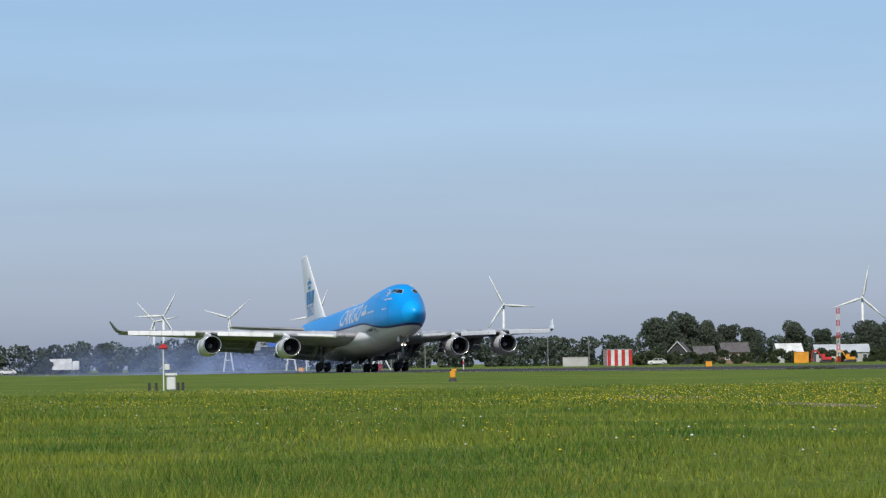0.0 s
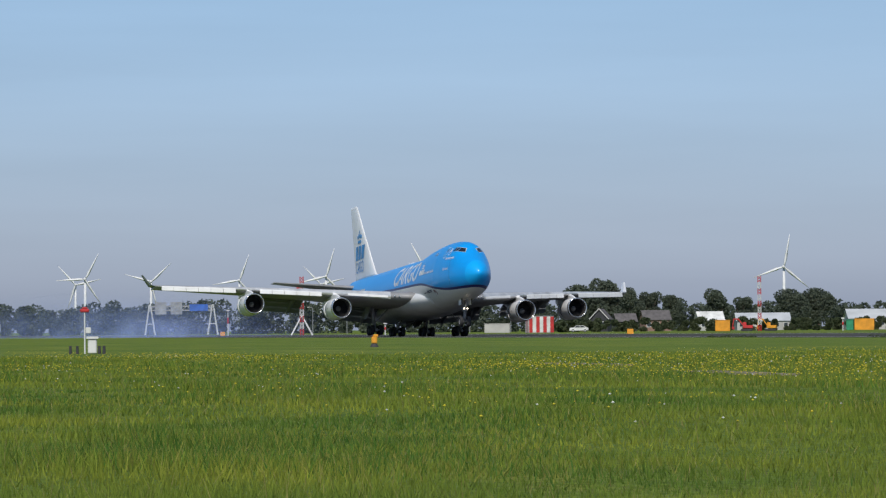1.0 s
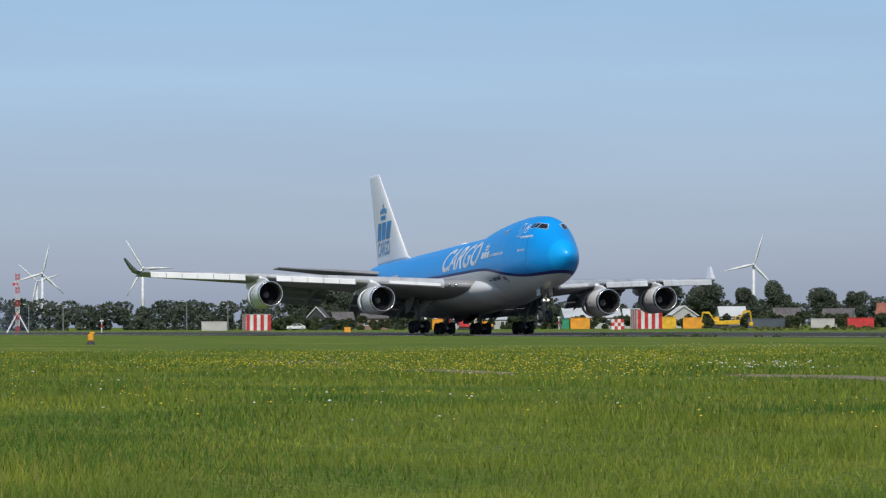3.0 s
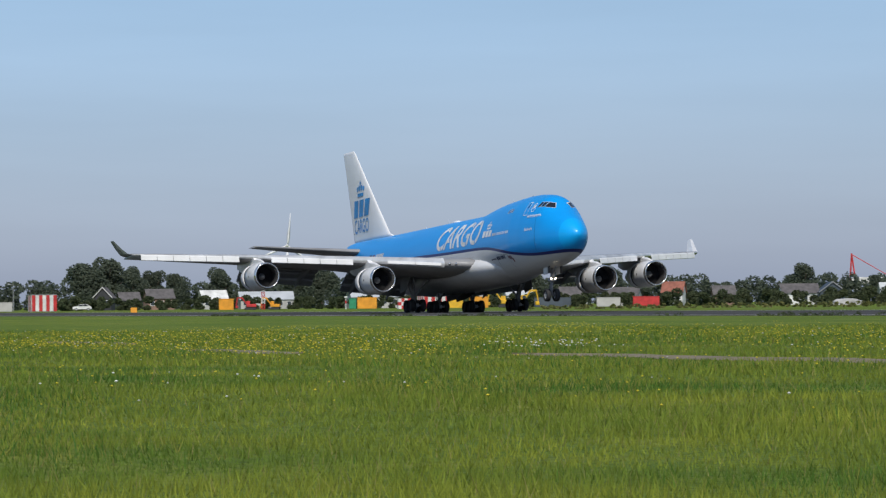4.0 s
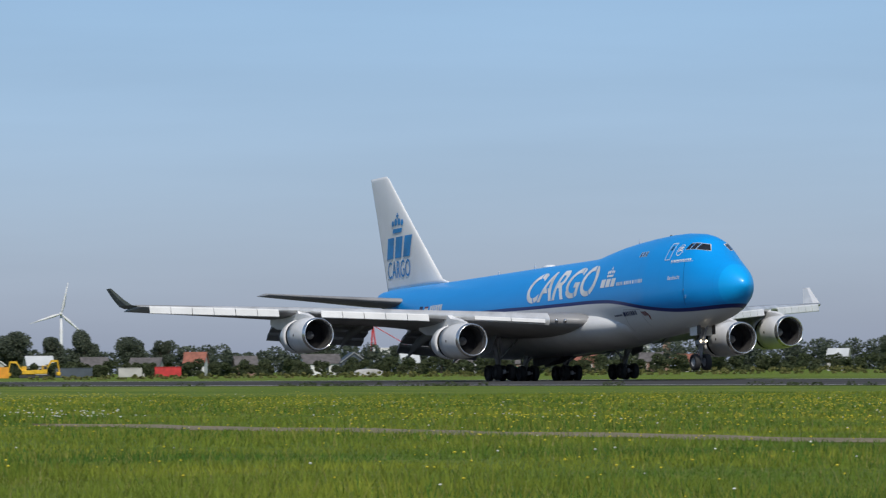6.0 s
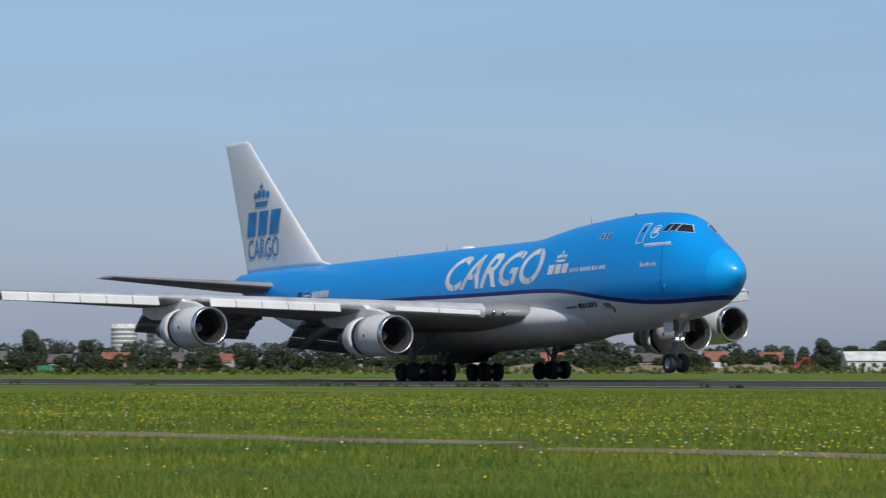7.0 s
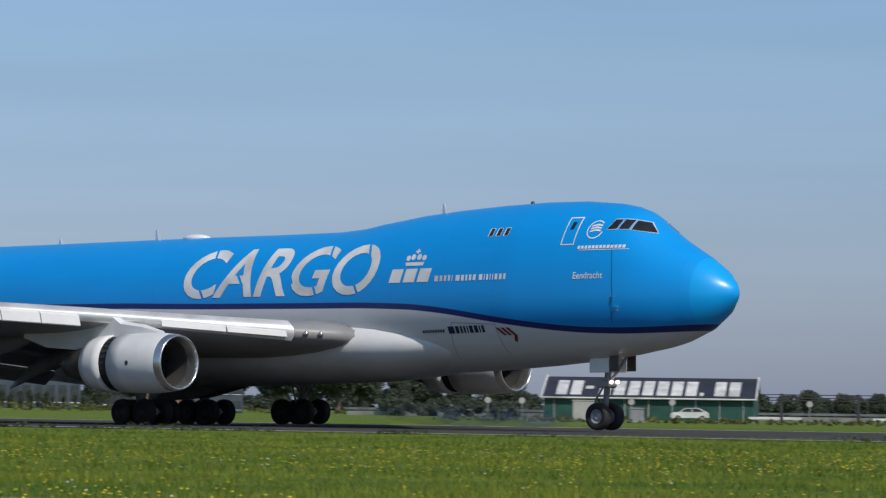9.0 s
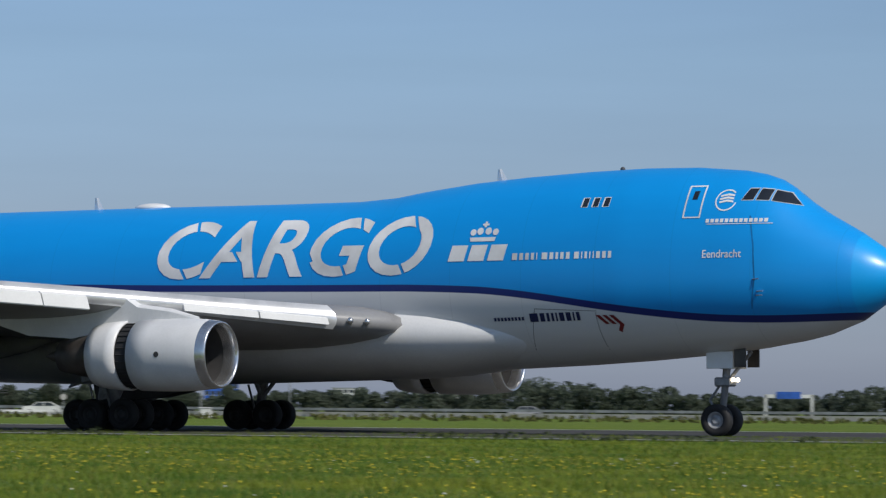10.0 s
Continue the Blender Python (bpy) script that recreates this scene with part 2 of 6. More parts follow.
def jet_paint():
    """Blue above a curved line, a navy band below it, light grey belly."""
    m = bpy.data.materials.new("jet_livery")
    m.use_nodes = True
    n, l = m.node_tree.nodes, m.node_tree.links
    b = n["Principled BSDF"]
    b.inputs["Roughness"].default_value = 0.34
    b.inputs["Coat Weight"].default_value = 0.1
    b.inputs["Coat Roughness"].default_value = 0.15
    co = n.new("ShaderNodeTexCoord")
    sep = n.new("ShaderNodeSeparateXYZ")
    l.new(co.outputs["Object"], sep.inputs[0])
    aft = n.new("ShaderNodeMapRange")
    aft.inputs["From Min"].default_value, aft.inputs["From Max"].default_value = NOSE, NOSE - 70
    l.new(sep.outputs["X"], aft.inputs["Value"])
    ramp = n.new("ShaderNodeValToRGB")
    ramp.color_ramp.interpolation = "B_SPLINE"
    el = ramp.color_ramp.elements
    stops = [(0.0, 4.45), (4, 4.22), (7, 4.28), (9.4, 4.52), (11.8, 4.85), (14.2, 5.25), (16.6, 5.53), (20, 5.66), (26, 5.72), (35, 5.9), (60, 6.3)]
    for i, (x, z) in enumerate(stops):
        s = el[i] if i < 2 else el.new(x / 70)
        s.position = x / 70
        s.color = (z / 10, z / 10, z / 10, 1)
    l.new(aft.outputs["Result"], ramp.inputs["Fac"])
    line = n.new("ShaderNodeMath")
    line.operation = "MULTIPLY_ADD"
    line.inputs[1].default_value, line.inputs[2].default_value = -10.0, 0.0
    l.new(ramp.outputs["Color"], line.inputs[0])
    over = n.new("ShaderNodeMath")
    over.operation = "ADD"
    l.new(sep.outputs["Z"], over.inputs[0])
    l.new(line.outputs[0], over.inputs[1])

    def step(edge):
        s = n.new("ShaderNodeMapRange")
        s.inputs["From Min"].default_value, s.inputs["From Max"].default_value = edge - 0.012, edge + 0.012
        l.new(over.outputs[0], s.inputs["Value"])
        return s.outputs["Result"]

    def mixed(fac, a, c):
        x = n.new("ShaderNodeMix")
        x.data_type = "RGBA"
        l.new(fac, x.inputs["Factor"])
        for key, v in (("A", a), ("B", c)):
            if isinstance(v, tuple):
                x.inputs[key].default_value = v
            else:
                l.new(v, x.inputs[key])
        return x.outputs["Result"]

    grime = n.new("ShaderNodeTexNoise")
    mp = n.new("ShaderNodeMapping")
    mp.inputs["Scale"].default_value = (0.12, 0.5, 0.9)
    l.new(co.outputs["Object"], mp.inputs["Vector"])
    l.new(mp.outputs["Vector"], grime.inputs["Vector"])
    grime.inputs["Scale"].default_value, grime.inputs["Detail"].default_value = 1.4, 7
    white = mixed(grime.outputs["Fac"], (0.80, 0.80, 0.80, 1), (0.64, 0.645, 0.65, 1))
    blue = mixed(grime.outputs["Fac"], (0.0005, 0.315, 0.80, 1), (0.0005, 0.265, 0.71, 1))
    cap = n.new("ShaderNodeMapRange")
    cap.inputs["From Min"].default_value, cap.inputs["From Max"].default_value = NOSE - 1.92, NOSE - 1.88
    l.new(sep.outputs["X"], cap.inputs["Value"])
    blue = mixed(cap.outputs["Result"], blue, (0.001, 0.345, 0.81, 1))
    c = mixed(step(-0.27), white, (0.006, 0.02, 0.16, 1))
    c = mixed(step(0.0), c, blue)
    # skin joints every few metres
    saw = n.new("ShaderNodeMath")
    saw.operation = "PINGPONG"
    saw.inputs[1].default_value = 1.55
    l.new(sep.outputs["X"], saw.inputs[0])
    joint = n.new("ShaderNodeMapRange")
    joint.inputs["From Min"].default_value, joint.inputs["From Max"].default_value = 0.0, 0.02
    joint.inputs["To Min"].default_value = 0.86
    l.new(saw.outputs[0], joint.inputs["Value"])
    hsv = n.new("ShaderNodeHueSaturation")
    l.new(joint.outputs["Result"], hsv.inputs["Value"])
    l.new(c, hsv.inputs["Color"])
    l.new(hsv.outputs["Color"], b.inputs["Base Color"])
    return m


M_LIVERY = jet_paint()
M_JETWHITE = mat("jet_white_paint", (0.82, 0.82, 0.82), 0.35, vary=0.05, scale=5.0, tint=(0.70, 0.70, 0.70), coat=0.2)
M_WING = mat("wing_grey_paint", (0.29, 0.29, 0.295), 0.45, vary=0.12, scale=3.0, tint=(0.20, 0.20, 0.205))
M_SLAT = mat("slat_light_grey", (0.74, 0.74, 0.73), 0.38, vary=0.06, scale=2.0, tint=(0.64, 0.64, 0.63))
M_LEADING = mat("bare_leading_edge", (0.80, 0.80, 0.80), 0.3, 0.45, vary=0.06, scale=2.0)
M_BELLY = mat("belly_light_grey", (0.70, 0.70, 0.70), 0.38, vary=0.08, scale=4.0, tint=(0.52, 0.52, 0.52), coat=0.15)
M_COWL = mat("engine_cowl_paint", (0.74, 0.74, 0.74), 0.36, vary=0.06, scale=1.5, tint=(0.62, 0.62, 0.62), coat=0.15)
M_LIP = mat("polished_lip", (0.8, 0.8, 0.8), 0.25, 0.9, vary=0.05, scale=1.0)
M_DUCT = mat("intake_liner", (0.06, 0.058, 0.058), 0.6, 0.1, vary=0.1, scale=1.0)
M_FAN = mat("fan_titanium", (0.03, 0.03, 0.033), 0.6, 0.2, vary=0.2, scale=0.4)
M_CORE = mat("hot_section_metal", (0.14, 0.125, 0.115), 0.5, 0.6, vary=0.2, scale=0.8, tint=(0.07, 0.06, 0.055))
M_CASCADE = mat("cascade_grille", (0.022, 0.022, 0.024), 0.7, vary=0.3, scale=0.3)
M_TYRE = mat("tyre_rubber", (0.022, 0.022, 0.023), 0.8, vary=0.2, scale=0.5)
M_RIM = mat("wheel_rim", (0.42, 0.42, 0.42), 0.45, 0.3, vary=0.15, scale=0.3)
M_DARKRIM = mat("dark_rim", (0.05, 0.05, 0.05), 0.6, 0.2, vary=0.2, scale=0.4)
M_GEAR = mat("gear_leg_grey", (0.36, 0.36, 0.37), 0.5, 0.2, vary=0.2, scale=0.5, tint=(0.18, 0.18, 0.18))
M_DARKBAY = mat("gear_bay_dark", (0.07, 0.07, 0.075), 0.7, vary=0.2, scale=1.0)
M_DECALW = mat("white_lettering", (0.82, 0.82, 0.82), 0.4, vary=0.04, scale=2.0)
M_DECALB = mat("blue_lettering", (0.006, 0.27, 0.66), 0.4, vary=0.04, scale=2.0)
M_DECALN = mat("navy_lettering", (0.01, 0.02, 0.10), 0.4, vary=0.04, scale=2.0)
M_DECALR = mat("dark_red_lettering", (0.25, 0.015, 0.02), 0.4, vary=0.05, scale=2.0)
M_SEAM = mat("joint_blue", (0.001, 0.17, 0.46), 0.45, vary=0.1, scale=1.0)
M_GLASS = mat("cockpit_glass", (0.02, 0.022, 0.025), 0.08, 0.0, vary=0.1, scale=1.0, coat=1.0)
M_LAMP = mat("landing_lamp", (1.0, 0.86, 0.62), 0.3, emit=6.0)
M_GREENGREY = mat("winglet_grey", (0.20, 0.215, 0.20), 0.45, vary=0.08, scale=2.0)

# stations: aft of the nose, top, bottom, half width, height of the widest point
FUS = [(0.42, 5.90, 5.58, 0.14, 5.74), (0.5, 6.06, 5.42, 0.32, 5.73), (0.72, 6.34, 5.14, 0.60, 5.72), (1.2, 6.80, 4.62, 1.08, 5.70),
       (2.1, 7.40, 4.02, 1.58, 5.66), (3.4, 8.13, 3.54, 2.08, 5.62), (4.1, 8.59, 3.38, 2.29, 5.62), (4.5, 8.90, 3.30, 2.40, 5.62), (4.9, 9.22, 3.24, 2.49, 5.62), (5.3, 9.47, 3.18, 2.57, 5.62),
       (5.9, 9.68, 3.08, 2.68, 5.6), (6.7, 9.84, 2.98, 2.8, 5.6), (8.7, 10.02, 2.78, 3.03, 5.6), (10.8, 10.06, 2.62, 3.21, 5.6), (13.3, 10.0, 2.48, 3.25, 5.6),
       (16, 9.87, 2.38, 3.25, 5.62), (18.2, 9.71, 2.32, 3.25, 5.65), (20.5, 9.44, 2.27, 3.25, 5.7), (21.8, 9.24, 2.2, 3.25, 5.75), (23.5, 9.13, 2.15, 3.25, 5.8),
       (27, 9.13, 2.12, 3.25, 5.8), (33, 9.17, 2.12, 3.25, 5.8), (41, 9.18, 2.2, 3.25, 5.8), (46, 9.19, 2.36, 3.24, 5.85), (50, 9.2, 2.75, 3.17, 6.0),
       (54, 9.22, 3.45, 2.95, 6.3), (58, 9.25, 4.5, 2.6, 6.9), (62, 9.28, 5.75, 2.05, 7.55), (65, 9.3, 6.85, 1.5, 8.1), (67.2, 9.22, 7.7, 0.95, 8.5), (68.1, 9.05, 8.1, 0.6, 8.6), (68.6, 8.85, 8.35, 0.3, 8.62)]
FX = [s[0] for s in FUS]


def section(xa):
    return [float(np.interp(xa, FX, [s[k] for s in FUS])) for k in range(1, 5)]


def skin_y(xa, z):
    """Half width of the fuselage at a height."""
    top, bot, w, zm = section(xa)
    s = (z - zm) / ((top - zm) if z > zm else (zm - bot))
    return w * math.sqrt(max(0.0, 1 - s * s))


def ring(xa, seg=64):
    top, bot, w, zm = section(xa)
    out = []
    for i in range(seg):
        a = 2 * math.pi * i / seg
        s = math.sin(a)
        out.append((NOSE - xa, w * math.cos(a), zm + s * ((top - zm) if s > 0 else (zm - bot))))
    return out


def smooth_stations(xs, step):
    out = []
    for a, b in zip(xs, xs[1:]):
        k = max(1, int((b - a) / step))
        out += [a + (b - a) * i / k for i in range(k)]
    return out + [xs[-1]]


def word_mesh(body, width, height, slant=0.0, bold=0.0):
    """A flat word in a box of that size, its lower left corner at the origin."""
    cu = bpy.data.curves.new("word", "FONT")
    cu.body, cu.shear, cu.offset, cu.resolution_u = body, slant, bold, 6
    ob = new("word", cu)
    me = bpy.data.meshes.new_from_object(ob.evaluated_get(bpy.context.evaluated_depsgraph_get()))
    bpy.data.objects.remove(ob)
    bm = bmesh.new()
    bm.from_mesh(me)
    xs, ys = [v.co.x for v in bm.verts], [v.co.y for v in bm.verts]
    for v in bm.verts:
        v.co.x = (v.co.x - min(xs)) / (max(xs) - min(xs)) * width
        v.co.y = (v.co.y - min(ys)) / (max(ys) - min(ys)) * height
        v.co.z = 0
    return bm


def slab(points, bm=None):
    bm = bm or bmesh.new()
    bm.faces.new([bm.verts.new((x, y, 0)) for x, y in points])
    return bm


def disc(cx, cy, r, bm=None, seg=16, squeeze=1.0):
    return slab([(cx + r * squeeze * math.cos(2 * math.pi * i / seg), cy + r * math.sin(2 * math.pi * i / seg)) for i in range(seg)], bm)


def cut(bm, step):
    """Cut a flat figure into small cells, so that it can follow a curved skin."""
    for axis in (0, 1):
        vals = [v.co[axis] for v in bm.verts]
        k = math.floor(min(vals) / step) + 1
        while k * step < max(vals):
            co, no = [0, 0, 0], [0, 0, 0]
            co[axis], no[axis] = k * step, 1
            bmesh.ops.bisect_plane(bm, geom=bm.verts[:] + bm.edges[:] + bm.faces[:], plane_co=co, plane_no=no)
            k += 1
    return bm


def slit(bm, x0, y0, x1, y1, width):
    """Take a straight strip out of a flat figure, near one segment only."""
    d = Vector((x1 - x0, y1 - y0, 0))
    nrm = Vector((-d.y, d.x, 0)).normalized()
    mid = Vector(((x0 + x1) / 2, (y0 + y1) / 2, 0))
    near = [f for f in bm.faces if (f.calc_center_median() - mid).length < d.length * 2]
    for s in (-0.5, 0.5):
        geo = set(bm.faces)
        bmesh.ops.bisect_plane(bm, geom=list({v for f in geo for v in f.verts}) + list({e for f in geo for e in f.edges}) + list(geo),
                               plane_co=mid + nrm * s * width, plane_no=nrm)
    gone = [f for f in bm.faces if abs((f.calc_center_median() - mid).dot(nrm)) < width * 0.5 and abs((f.calc_center_median() - mid).dot(d.normalized())) < d.length / 2]
    bmesh.ops.delete(bm, geom=gone, context="FACES")


def on_skin(bm, xa, z, lift=0.018, slope=0.0):
    """Lay a flat figure on the starboard skin; xa, z: its lower left corner."""
    cut(bm, 0.22)
    for v in bm.verts:
        x, h = xa - v.co.x, z + v.co.y + slope * v.co.x
        v.co = (NOSE - x, -(skin_y(x, h) + lift), h)
    return bm


def wing_section(le, te, y, z, thick, seg=14, drop=0.0):
    """Closed aerofoil outline at a span position: leading and trailing edge aft of the nose."""
    out = []
    chord = te - le
    for i in range(seg * 2):
        a = math.pi * i / seg
        u = 0.5 * (1 + math.cos(a))
        t = 5 * thick * (0.2969 * math.sqrt(u) - 0.126 * u - 0.3516 * u ** 2 + 0.2843 * u ** 3 - 0.1036 * u ** 4)
        out.append((NOSE - (le + u * chord), y, z + (t if i < seg else -t * 0.9) * 1.0 - drop * u))
    return out


def wing_le(y):
    return 19.75 + max(0.0, y - 4.1) * 0.925


def wing_te(y):
    return float(np.interp(y, [3, 12, 31.2], [38.6, 39.6, 48.4]))


def wing_z(y):
    return float(np.interp(y, [3, 6, 12, 21, 31.2], [4.0, 4.25, 4.95, 5.85, 6.75]))


def wing_thick(y):
    return float(np.interp(y, [3, 12, 31.2], [2.0, 1.25, 0.42]))


def build_wing(jet, side):
    rings = [[(x, side * y, z) for x, y, z in wing_section(wing_le(y), wing_te(y), y, wing_z(y), wing_thick(y), drop=0.25)] for y in (2.2, 4.3, 6, 9, 12, 16.5, 21, 26, 31.2)]
    wing = part("wing", loft(rings), M_WING, jet, "grey swept wing", smooth=True)
    # bare metal leading edge strip
    rs = []
    for y in np.linspace(5.9, 31.1, 14):
        le, z, th = wing_le(y), wing_z(y), wing_thick(y)
        rs.append([(NOSE - le - u * 0.55 + 0.03, side * y, z + s * th * 0.36 * math.sqrt(u)) for u, s in ((0.8, 1), (0.35, 1), (0.1, 1), (0, 0), (0.1, -1), (0.35, -1))])
    part("leading_edge", loft(rs, closed=False, caps=False), M_LEADING, wing, "bright bare metal leading edge", smooth=True)
    # drooped nose flaps, panel by panel
    spans = [(6.2, 8.2), (8.25, 10.4)] + [(13.2 + 1.32 * i, 14.48 + 1.32 * i) for i in range(5)] + [(22.4 + 1.36 * i, 23.72 + 1.36 * i) for i in range(6)]
    for a, b in spans:
        bm = bmesh.new()
        rr = []
        for y in (a, b):
            le, z = wing_le(y), wing_z(y)
            k = 0.58 if y < 12 else (1.1 if y < 21 else 1.2)
            pts = [(0.15, -0.04), (-0.02, -0.03), (-0.13, -0.12), (-0.24, -0.52), (-0.19, -0.56), (-0.06, -0.20), (0.02, -0.12), (0.15, -0.10)]
            rr.append([(NOSE - le - p * k, side * y, z + q * k + 0.08) for p, q in pts])
        part("leading_edge_flap", loft(rr, bm=bm), M_SLAT, wing, "white drooped leading edge flap")
    # lowered trailing edge flaps in three slotted pieces
    for a, b in ((3.6, 10.3), (13.2, 20.2)):
        ofs = 0.0
        for k, (c0, c1, d0, d1) in enumerate(((-1.5, 0.1, 0.15, 0.55), (0.2, 1.7, 0.65, 1.45), (1.75, 2.7, 1.6, 2.45))):
            rr = []
            for y in (a, b):
                te, z = wing_te(y), wing_z(y) - 0.3
                s = 0.72 if y < 12 else 0.62
                x0, x1, z0, z1 = te + c0 * s, te + c1 * s, z - d0 * s, z - d1 * s
                rr.append([(NOSE - x0, side * y, z0 + 0.10), (NOSE - (x0 + x1) / 2, side * y, (z0 + z1) / 2 + 0.18), (NOSE - x1, side * y, z1), (NOSE - (x0 + x1) / 2, side * y, (z0 + z1) / 2 - 0.05), (NOSE - x0, side * y, z0 - 0.12)])
            part("trailing_flap", loft(rr), M_WING, wing, "lowered grey slotted flap")
    # flap track fairings
    for y in (5.3, 9.2, 14.6, 18.6):
        te, z = wing_te(y), wing_z(y)
        s = 0.78 if y < 12 else 0.68
        axis = [(-5.2, -0.55, 0.10), (-3.6, -0.8, 0.42), (-1.6, -1.1, 0.5), (0.4, -1.65, 0.48), (2.0, -2.35, 0.34), (3.2, -3.0, 0.05)]
        rr = [[(NOSE - te - x * s, side * y + 0.6 * r * s * math.cos(2 * math.pi * i / 12), z + zz * s + 1.15 * r * s * math.sin(2 * math.pi * i / 12)) for i in range(12)] for x, zz, r in axis]
        part("flap_track_fairing", loft(rr), M_WING, wing, smooth=True)
    # upturned tip
    rr = []
    for y, z, le, te, th in ((31.1, 6.72, 44.75, 48.4, 0.34), (31.5, 6.9, 45.5, 48.5, 0.24), (31.8, 7.45, 46.7, 49.0, 0.18), (32.2, 8.42, 48.5, 49.7, 0.10)):
        rr.append([(NOSE - le, side * y, z), (NOSE - le - 0.3 * (te - le), side * (y - th * 0.6), z), (NOSE - te, side * y, z), (NOSE - le - 0.3 * (te - le), side * (y + th * 0.6), z)])
    part("winglet", loft(rr), M_GREENGREY if side < 0 else M_JETWHITE, wing, "upturned swept wing tip", smooth=False)
    return wing


def build_engine(jet, y, x, z):
    """A high-bypass engine with its reverser sleeve slid open; x, z: centre of the inlet."""
    o = (NOSE - x, y, z)
    cowl = part("engine", lathe([(0.55, 1.12), (0.22, 1.17), (0.12, 1.22), (0.30, 1.285), (0.9, 1.345), (1.7, 1.375), (2.6, 1.37), (3.45, 1.345), (3.47, 1.27), (3.3, 1.22)], o, 48), M_COWL, jet, "light grey engine cowl with open reverser", smooth=True)
    part("inlet_lip", lathe([(0.62, 1.09), (0.3, 1.10), (0.08, 1.145), (0.0, 1.195), (0.05, 1.245), (0.18, 1.275), (0.42, 1.30)], o, 48), M_LIP, cowl, "polished metal inlet ring", smooth=True)
    part("intake_duct", lathe([(0.5, 1.10), (1.2, 1.12), (2.05, 1.16)], o, 40), M_DUCT, cowl, smooth=True)
    bm = bmesh.new()
    seg = 36
    for i in range(seg):
        a0, a1 = 2 * math.pi * i / seg, 2 * math.pi * (i + 0.9) / seg
        vs = [bm.verts.new((o[0] - d, y + r * math.cos(a), z + r * math.sin(a))) for d, r, a in ((1.92, 0.3, a0), (1.92, 1.15, a0), (2.05, 1.15, a1), (2.05, 0.3, a1))]
        bm.faces.new(vs)
    lathe([(2.12, 1.16), (2.12, 0.02)], o, 36, bm)
    part("fan", bm, M_FAN, cowl, "dark fan blades")
    part("spinner", lathe([(1.42, 0.02), (1.52, 0.12), (1.78, 0.26), (2.0, 0.34)], o, 20), M_RIM, cowl, "pale pointed spinner", smooth=True)
    bm = lathe([(3.3, 1.22), (4.2, 1.20)], o, 48)
    for i in range(30):
        a = 2 * math.pi * i / 30
        c, s = math.cos(a), math.sin(a)
        tube((o[0] - 3.4, y + 1.24 * c, z + 1.24 * s), (o[0] - 4.05, y + 1.24 * c, z + 1.24 * s), 0.025, seg=4, bm=bm)
    part("reverser_cascade", bm, M_CASCADE, cowl, "dark open reverser cascade")
    part("reverser_sleeve", lathe([(4.15, 1.2), (4.0, 1.25), (4.0, 1.33), (4.5, 1.315), (5.0, 1.26), (5.42, 1.17), (5.42, 1.13), (4.9, 1.16)], o, 48), M_COWL, cowl, "light grey sleeve slid aft", smooth=True)
    part("core_cowl", lathe([(4.2, 0.98), (5.2, 0.93), (6.2, 0.78), (7.1, 0.60), (7.1, 0.55), (6.4, 0.5)], o, 32), M_CORE, cowl, "brown heat-stained core cowl", smooth=True)
    part("exhaust_plug", lathe([(6.4, 0.42), (7.2, 0.34), (7.9, 0.04)], o, 20), M_CORE, cowl, smooth=True)
    sg = -1 if y < 0 else 1
    bm = disc(0, 0, 0.11)
    for v in bm.verts:
        v.co = (o[0] - 2.05 + v.co.x, y + sg * -1 * 0 + (-1) * 1.38, z + v.co.y)
    part("service_panel", bm, M_DUCT, cowl, "round grey panel")
    ay = abs(y)
    le, wz, th = wing_le(ay), wing_z(ay), wing_thick(ay)
    rr = []
    for xa, lo, hi, w in ((x + 1.0, z + 1.30, z + 1.42, 0.05), (x + 2.2, z + 1.2, z + 1.75, 0.2), (x + 3.6, z + 1.1, max(z + 1.9, wz - 0.15), 0.26), (le + 0.4, z + 0.9, wz + 0.28, 0.28), (x + 6.3, z + 0.65, wz + 0.05, 0.27), (x + 8.6, z + 0.8, wz - 0.05, 0.18), (x + 10.3, wz - 0.8, wz - 0.3, 0.05)):
        rr.append([(NOSE - xa, y + w, lo), (NOSE - xa, y + w, hi - 0.12), (NOSE - xa, y, hi), (NOSE - xa, y - w, hi - 0.12), (NOSE - xa, y - w, lo)])
    part("pylon", loft(rr), M_COWL, cowl, "light grey pylon")


def wheel(jet, xa, y, z, r, w):
    o = (NOSE - xa, y, z)
    seg = 28
    prof = [(-w / 2 * 0.7, r * 0.52), (-w / 2, r * 0.62), (-w / 2, r * 0.86), (-w / 2 * 0.8, r * 0.97), (-w * 0.16, r), (w * 0.16, r), (w / 2 * 0.8, r * 0.97), (w / 2, r * 0.86), (w / 2, r * 0.62), (w / 2 * 0.7, r * 0.52)]
    rings = [[(o[0] + q * math.cos(2 * math.pi * i / seg), y + d, z + q * math.sin(2 * math.pi * i / seg)) for i in range(seg)] for d, q in prof]
    big = r > 0.625
    t = part("wheel", loft(rings, caps=False), M_TYRE, jet, "black tyre", smooth=True)
    prof = [(-w * 0.30, 0.02), (-w * 0.34, r * 0.2), (-w * 0.22, r * 0.34), (-w * 0.38, r * 0.5), (-w * 0.35, r * 0.54), (w * 0.35, r * 0.54), (w * 0.38, r * 0.5), (w * 0.22, r * 0.34), (w * 0.34, r * 0.2), (w * 0.30, 0.02)]
    rings = [[(o[0] + q * math.cos(2 * math.pi * i / 20), y + d, z + q * math.sin(2 * math.pi * i / 20)) for i in range(20)] for d, q in prof]
    # main wheel rims are dark grey, nose wheel rims pale
    part("rim", loft(rings), M_DARKRIM if big else M_RIM, t, "dark grey rim" if big else "pale metal rim")


